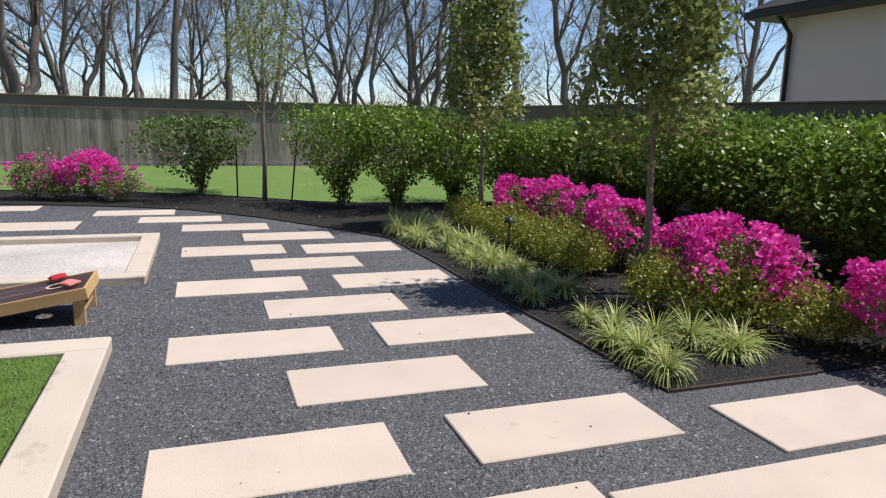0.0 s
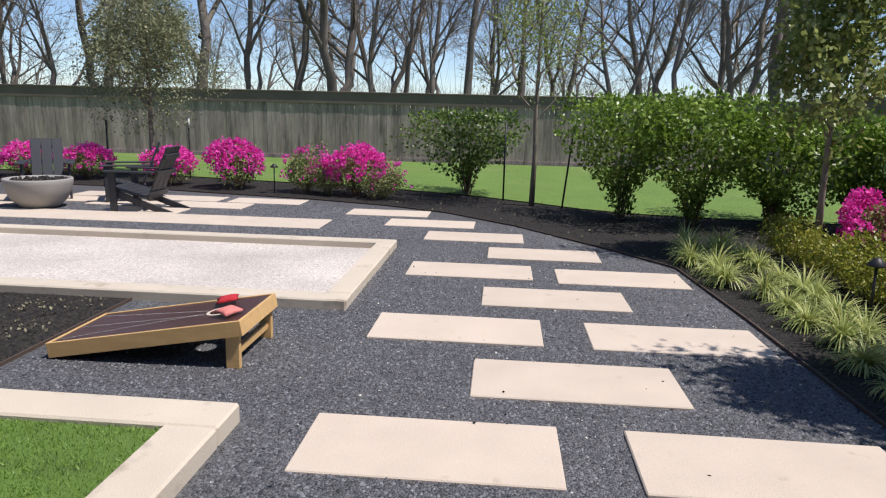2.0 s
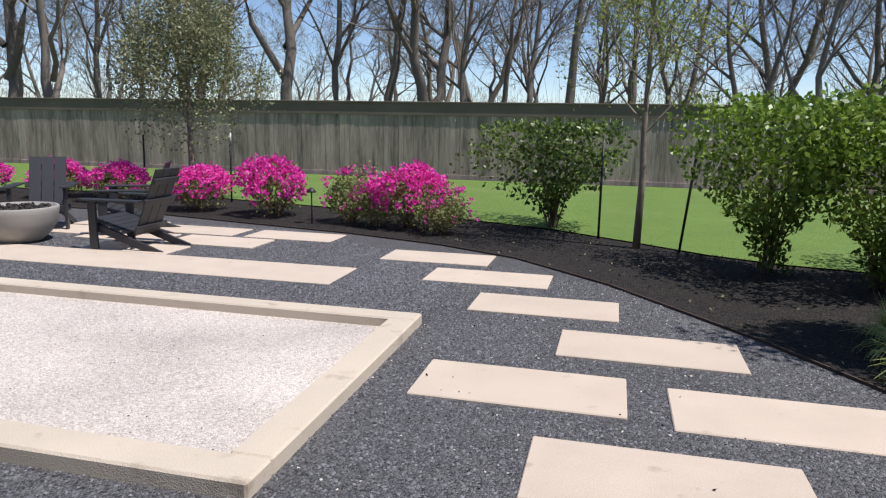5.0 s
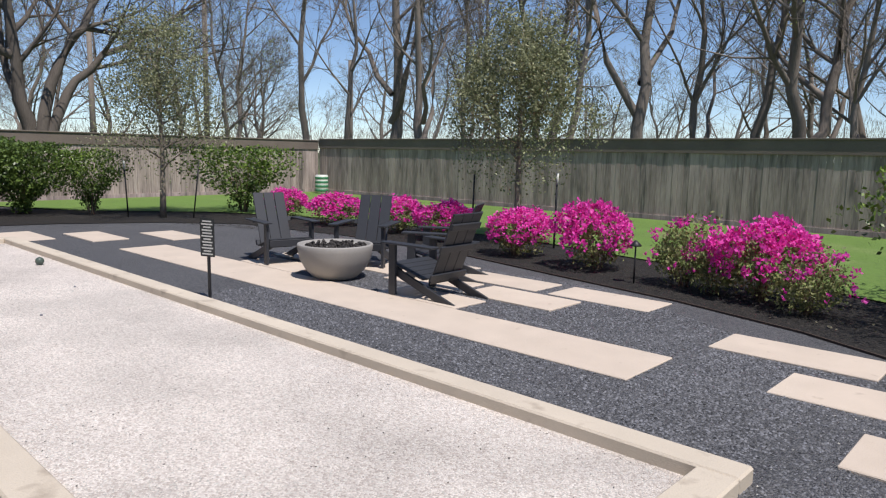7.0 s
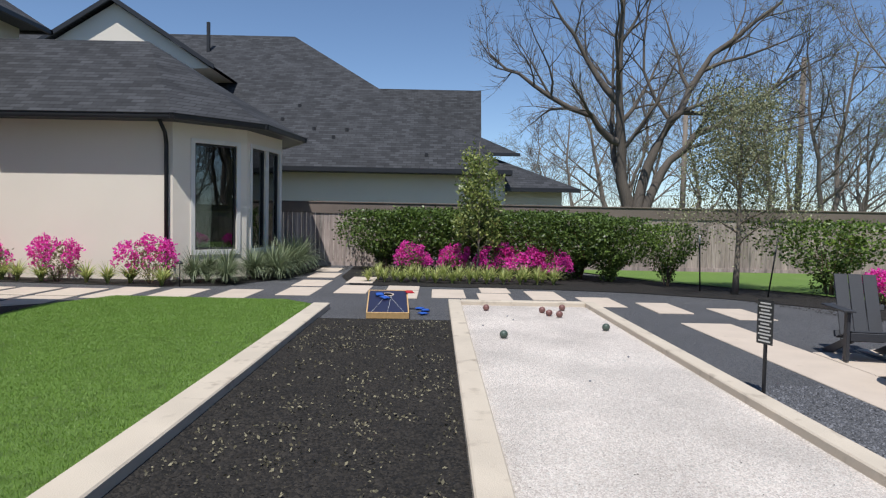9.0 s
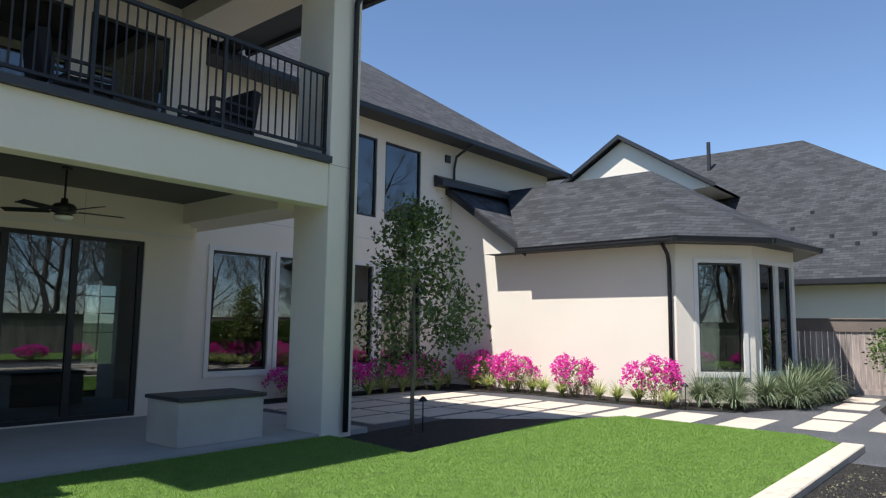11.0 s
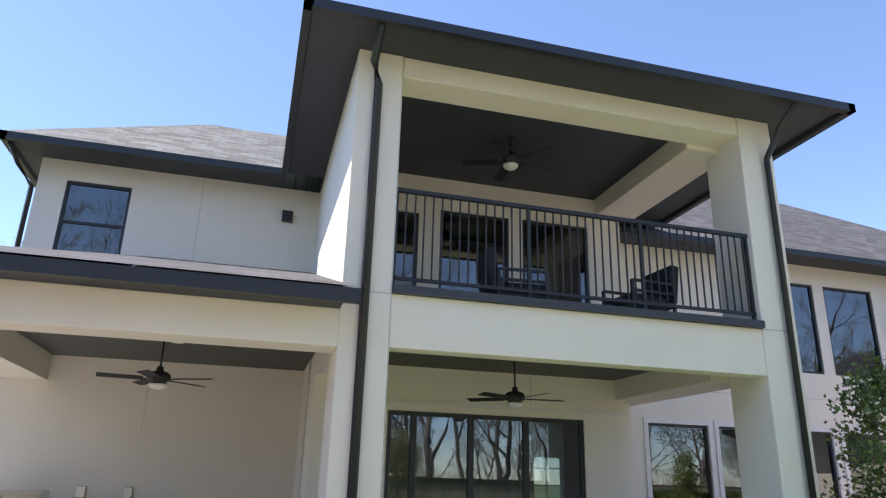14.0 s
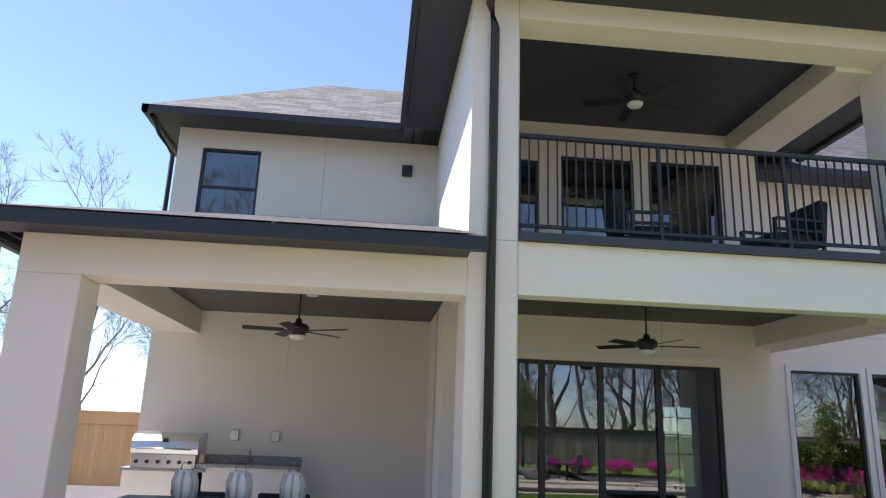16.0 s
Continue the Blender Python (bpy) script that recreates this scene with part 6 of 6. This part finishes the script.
def grill():
    root = empty("gas_grill", 3.76, -6.05, 0.16)
    boxob("cabinet", (-0.62, 0.62, -0.28, 0.3, 0.0, 0.86), M["stucco"], root, "cream masonry cabinet")
    boxob("worktop", (-0.66, 0.66, -0.28, 0.36, 0.86, 0.9), M["granite"], root)
    boxob("control_panel", (-0.5, 0.5, 0.1, 0.36, 0.9, 1.12), M["steel"], root, "steel control panel", 0.008)
    for k in range(6):
        bm = bmesh.new(); tube(bm, [(-0.42 + k * 0.165, 0.36, 1.0), (-0.42 + k * 0.165, 0.4, 1.0)], 0.028, 14); part("knob", bm, M["iron"], root, "black and steel knob")
    bm = bmesh.new()
    prof = [(0.34, 1.12), (0.36, 1.2), (0.33, 1.32), (0.24, 1.41), (0.1, 1.45), (-0.25, 1.45), (-0.25, 1.12)]
    prism(bm, [(-0.52, y, z) for y, z in prof], (1.04, 0, 0))
    part("hood", bm, M["steel"], root, "rounded steel hood")
    bm = bmesh.new(); tube(bm, [(-0.42, 0.4, 1.2), (0.42, 0.4, 1.2)], 0.014, 10); part("handle", bm, M["steel"], root)
    boxob("thermometer", (-0.04, 0.04, 0.33, 0.352, 1.3, 1.36), M["iron"], root)
    tagged(root, "built-in stainless steel gas grill in a cream cabinet", "grill")
    c = empty("outdoor_counter", 2.4, -6.05, 0.1)
    boxob("cabinet", (-0.72, 0.87, -0.28, 0.3, 0.0, 1.0), M["stucco"], c)
    boxob("worktop", (-0.76, 0.87, -0.28, 0.34, 1.0, 1.045), M["granite"], c, "speckled granite worktop")
    boxob("backsplash", (-0.76, 0.87, -0.31, -0.28, 1.045, 1.17), M["granite"], c)
    bm = bmesh.new(); tube(bm, [(0.1, -0.2, 1.04), (0.1, -0.2, 1.2), (0.1, -0.14, 1.27), (0.1, -0.05, 1.24), (0.1, -0.03, 1.18)], 0.011, 8); part("tap", bm, M["steel"], c)
    tagged(c, "cream masonry counter with granite worktop and a small tap", "counter")
grill()
for x in (2.35, 3.05):
    boxob("wall_lamp_box", (x - 0.07, x + 0.07, -6.6, -6.54, 1.5, 1.68), M["steel"], house, "steel covered wall socket", 0.01)
tb = empty("porch_table", 1.9, -2.3, 0.1)
boxob("tabletop", (-1.4, 1.4, -0.45, 0.45, 0.82, 0.86), M["chair"], tb, "", 0.006)
for sx in (-1, 1):
    for sy in (-1, 1):
        boxob("leg", (sx * 1.3 - 0.04, sx * 1.3 + 0.04, sy * 0.36 - 0.04, sy * 0.36 + 0.04, 0, 0.82), M["chair"], tb)
tagged(tb, "long dark outdoor table under the porch", "table")
for x in (1.35, 1.95, 2.55):
    l = empty("table_lantern", x, -2.3, 0.96)
    bm = bmesh.new(); lathe(bm, [(0.09, 0.0), (0.125, 0.06), (0.13, 0.2), (0.1, 0.3), (0.06, 0.33)], 20); part("body", bm, M["white_plastic"], l)
    for k in range(8):
        bm = bmesh.new(); a = k * math.pi / 4
        tube(bm, [(0.095 * math.cos(a), 0.095 * math.sin(a), 0.01), (0.135 * math.cos(a), 0.135 * math.sin(a), 0.07), (0.138 * math.cos(a), 0.138 * math.sin(a), 0.2), (0.105 * math.cos(a), 0.105 * math.sin(a), 0.31)], 0.014, 6)
        part("strap", bm, M["wicker"], l, "grey woven strap")
    bm = bmesh.new(); tube(bm, [(-0.06, 0, 0.33), (-0.05, 0, 0.4), (0.05, 0, 0.4), (0.06, 0, 0.33)], 0.006, 6); part("handle", bm, M["rust"], l)
    tagged(l, "round striped lantern with a brown handle on the dark table", "lantern", "lanterns on the table")


def patio_chair(x, y, z, rz, label, deep=False):
    k_ = 1.04 if deep else 1.0
    root = empty("patio_armchair", x, y, z, rz)
    m_ = M["iron"]
    for sx in (-1, 1):
        for yy in (-0.33, 0.33):
            boxob("leg", (sx * 0.34 - 0.02, sx * 0.34 + 0.02, yy - 0.02, yy + 0.02, 0, 0.6), m_, root)
        for k, zz in enumerate((0.58, 0.44, 0.3)):
            boxob("arm_rail", (sx * 0.34 - 0.02, sx * 0.34 + 0.02, -0.31, 0.31, zz, zz + 0.035), m_, root)
    boxob("seat_frame", (-0.32, 0.32, -0.31, 0.31, 0.26, 0.3), m_, root)
    if deep:
        boxob("seat_cushion", (-0.31, 0.31, -0.34, 0.24, 0.302, 0.44), M["cushion"], root, "charcoal seat cushion", 0.03)
    boxob("back_cushion" if deep else "backrest", (-0.31, 0.31, 0.2, 0.34 if deep else 0.24, 0.4, 0.95), M["cushion"], root, "", 0.02, Matrix.Translation((0, 0.03, 0)) @ Matrix.Rotation(radians(-8), 4, "X"))
    root.scale = (k_, k_, k_)
    tagged(root, label, "armchair", "armchairs")
patio_chair(-4.85, -2.35, 4.02, 95, "black framed balcony armchair with charcoal cushions", True)
patio_chair(-3.0, -2.45, 4.02, -95, "black framed balcony armchair with charcoal cushions", True)
for x in (1.5, 2.5):
    patio_chair(x, -3.2, 0.1, 180 + 180, "dark metal dining armchair at the porch table")
patio_chair(0.3, -2.2, 0.1, -80, "dark metal dining armchair at the table end")
sf = empty("wicker_bench", -4.9, -2.3, 0.1)
boxob("frame", (-0.62, 0.62, -0.4, 0.4, 0.0, 0.56), M["wicker"], sf, "grey woven side", 0.01)
boxob("lid", (-0.65, 0.65, -0.43, 0.43, 0.56, 0.61), M["chair"], sf, "dark top", 0.008)
tagged(sf, "grey woven storage bench with a dark top on the patio", "bench")

# fences
fence("fence", "long weathered grey timber board fence with a capped top", (-21.0, 22.0), (9.5, 22.0), 2.05, "fence", side=-1)
fence("fence", "weathered grey timber board fence at the side with a capped top", (-21.0, 0.6), (-21.0, 21.9), 2.0, "fence", side=-1)
fence("fence", "weathered timber board fence behind the hedge", (9.5, 21.9), (9.5, -3), 2.1, "fence", side=-1)


# ---- stepping slabs ----
pm = {}
def paver(x0, x1, y0, y1, parent, z=0.016):
    key = (round(x1 - x0, 3), round(y1 - y0, 3))
    if key not in pm:
        bm = bmesh.new()
        box(bm, 0, key[0], 0, key[1], -0.05, z, 0.006)
        ob = part("paver", bm, M["paver"], parent)
        pm[key] = ob.data
    else:
        ob = bpy.data.objects.new("paver", pm[key]); scene.collection.objects.link(ob); ob.parent = parent
    ob.location = (x0, y0, float(rng.uniform(-0.006, 0.004)))
    ob.rotation_euler = (0, 0, float(rng.uniform(-0.006, 0.006)))
PW, PD = 1.225, 0.59
CA, CM, CB = 0.182, 0.948, 1.738
for x, yt in ((CM, -.1), (CA, .87), (CB, .87), (CM, 1.75), (CA - .02, 2.645), (CB, 2.62), (CM, 3.57), (CA, 4.49), (CB, 4.49), (CM, 5.4), (CA, 6.3), (CB, 6.3), (CM, 7.24), (CA, 8.18), (CB - .1, 8.1), (CM, 9.08), (CA - .04, 10.02), (-.51, 10.96), (-1.24, 11.78)):
    paver(x, x + PW, yt - PD, yt, gravel)
paver(3.35, 4.57, 1.7, 2.31, gravel)
paver(4.9, 6.12, 1.7, 2.31, gravel)
paver(2.2, 9.0, 0.9, 1.62, gravel)
paver(-9.9, -1.3, 9.86, 10.62, gravel)
# terrace slabs
for x0, x1, y0, y1 in ((-4.78, -3.62, 10.66, 11.17), (-4.1, -2.9, 11.3, 11.9), (-3.42, -2.2, 12.02, 12.6), (-4.85, -3.6, 12.02, 12.6), (-5.4, -4.25, 11.3, 11.9), (-7.7, -6.48, 10.66, 11.2), (-7.95, -6.73, 11.35, 11.95), (-6.6, -5.4, 11.5, 12.1), (-6.25, -5.05, 12.2, 12.8)):
    paver(x0, x1, y0, y1, gravel)
# slabs at the far end
for x0, x1, y0, y1 in ((-13.55, -11.95, 1.95, 2.6), (-13.45, -11.85, 0.82, 1.55), (-13.6, -11.75, -0.25, 0.47), (-14.2, -12.7, 3.02, 3.68), (-15.9, -14.5, 2.95, 3.65), (-17.9, -16.6, 2.9, 3.6), (-19.7, -18.5, 2.76, 3.4), (-14.7, -13.2, 4.07, 4.72), (-16.9, -15.3, 4.03, 4.65), (-15.4, -14.0, 5.06, 5.75), (-13.8, -12.5, 5.1, 5.76), (-14.2, -12.7, 6.03, 6.7), (-13.6, -12.1, 6.95, 7.6), (-15.35, -13.75, 7.06, 7.68), (-14.1, -12.6, 7.98, 8.62), (-13.2, -11.75, 8.9, 9.56), (-12.4, -11.0, 9.88, 10.48), (-11.75, -10.4, 10.97, 11.6)):
    paver(x0, x1, y0, y1, gravel)
for i in range(4):
    for j in range(6):
        x0, y0 = -13.2 + i * 1.34, -5.75 + j * 0.92
        if not (x0 > -9.6 and y0 > -2.4):
            paver(x0, x0 + PW, y0, y0 + 0.76, gravel)
fence("fence", "new cedar board fence with a dark post beyond the porch", (15, -14.5), (5.3, -14.5), 1.95, "cedar", side=-1, capmat="cedar")
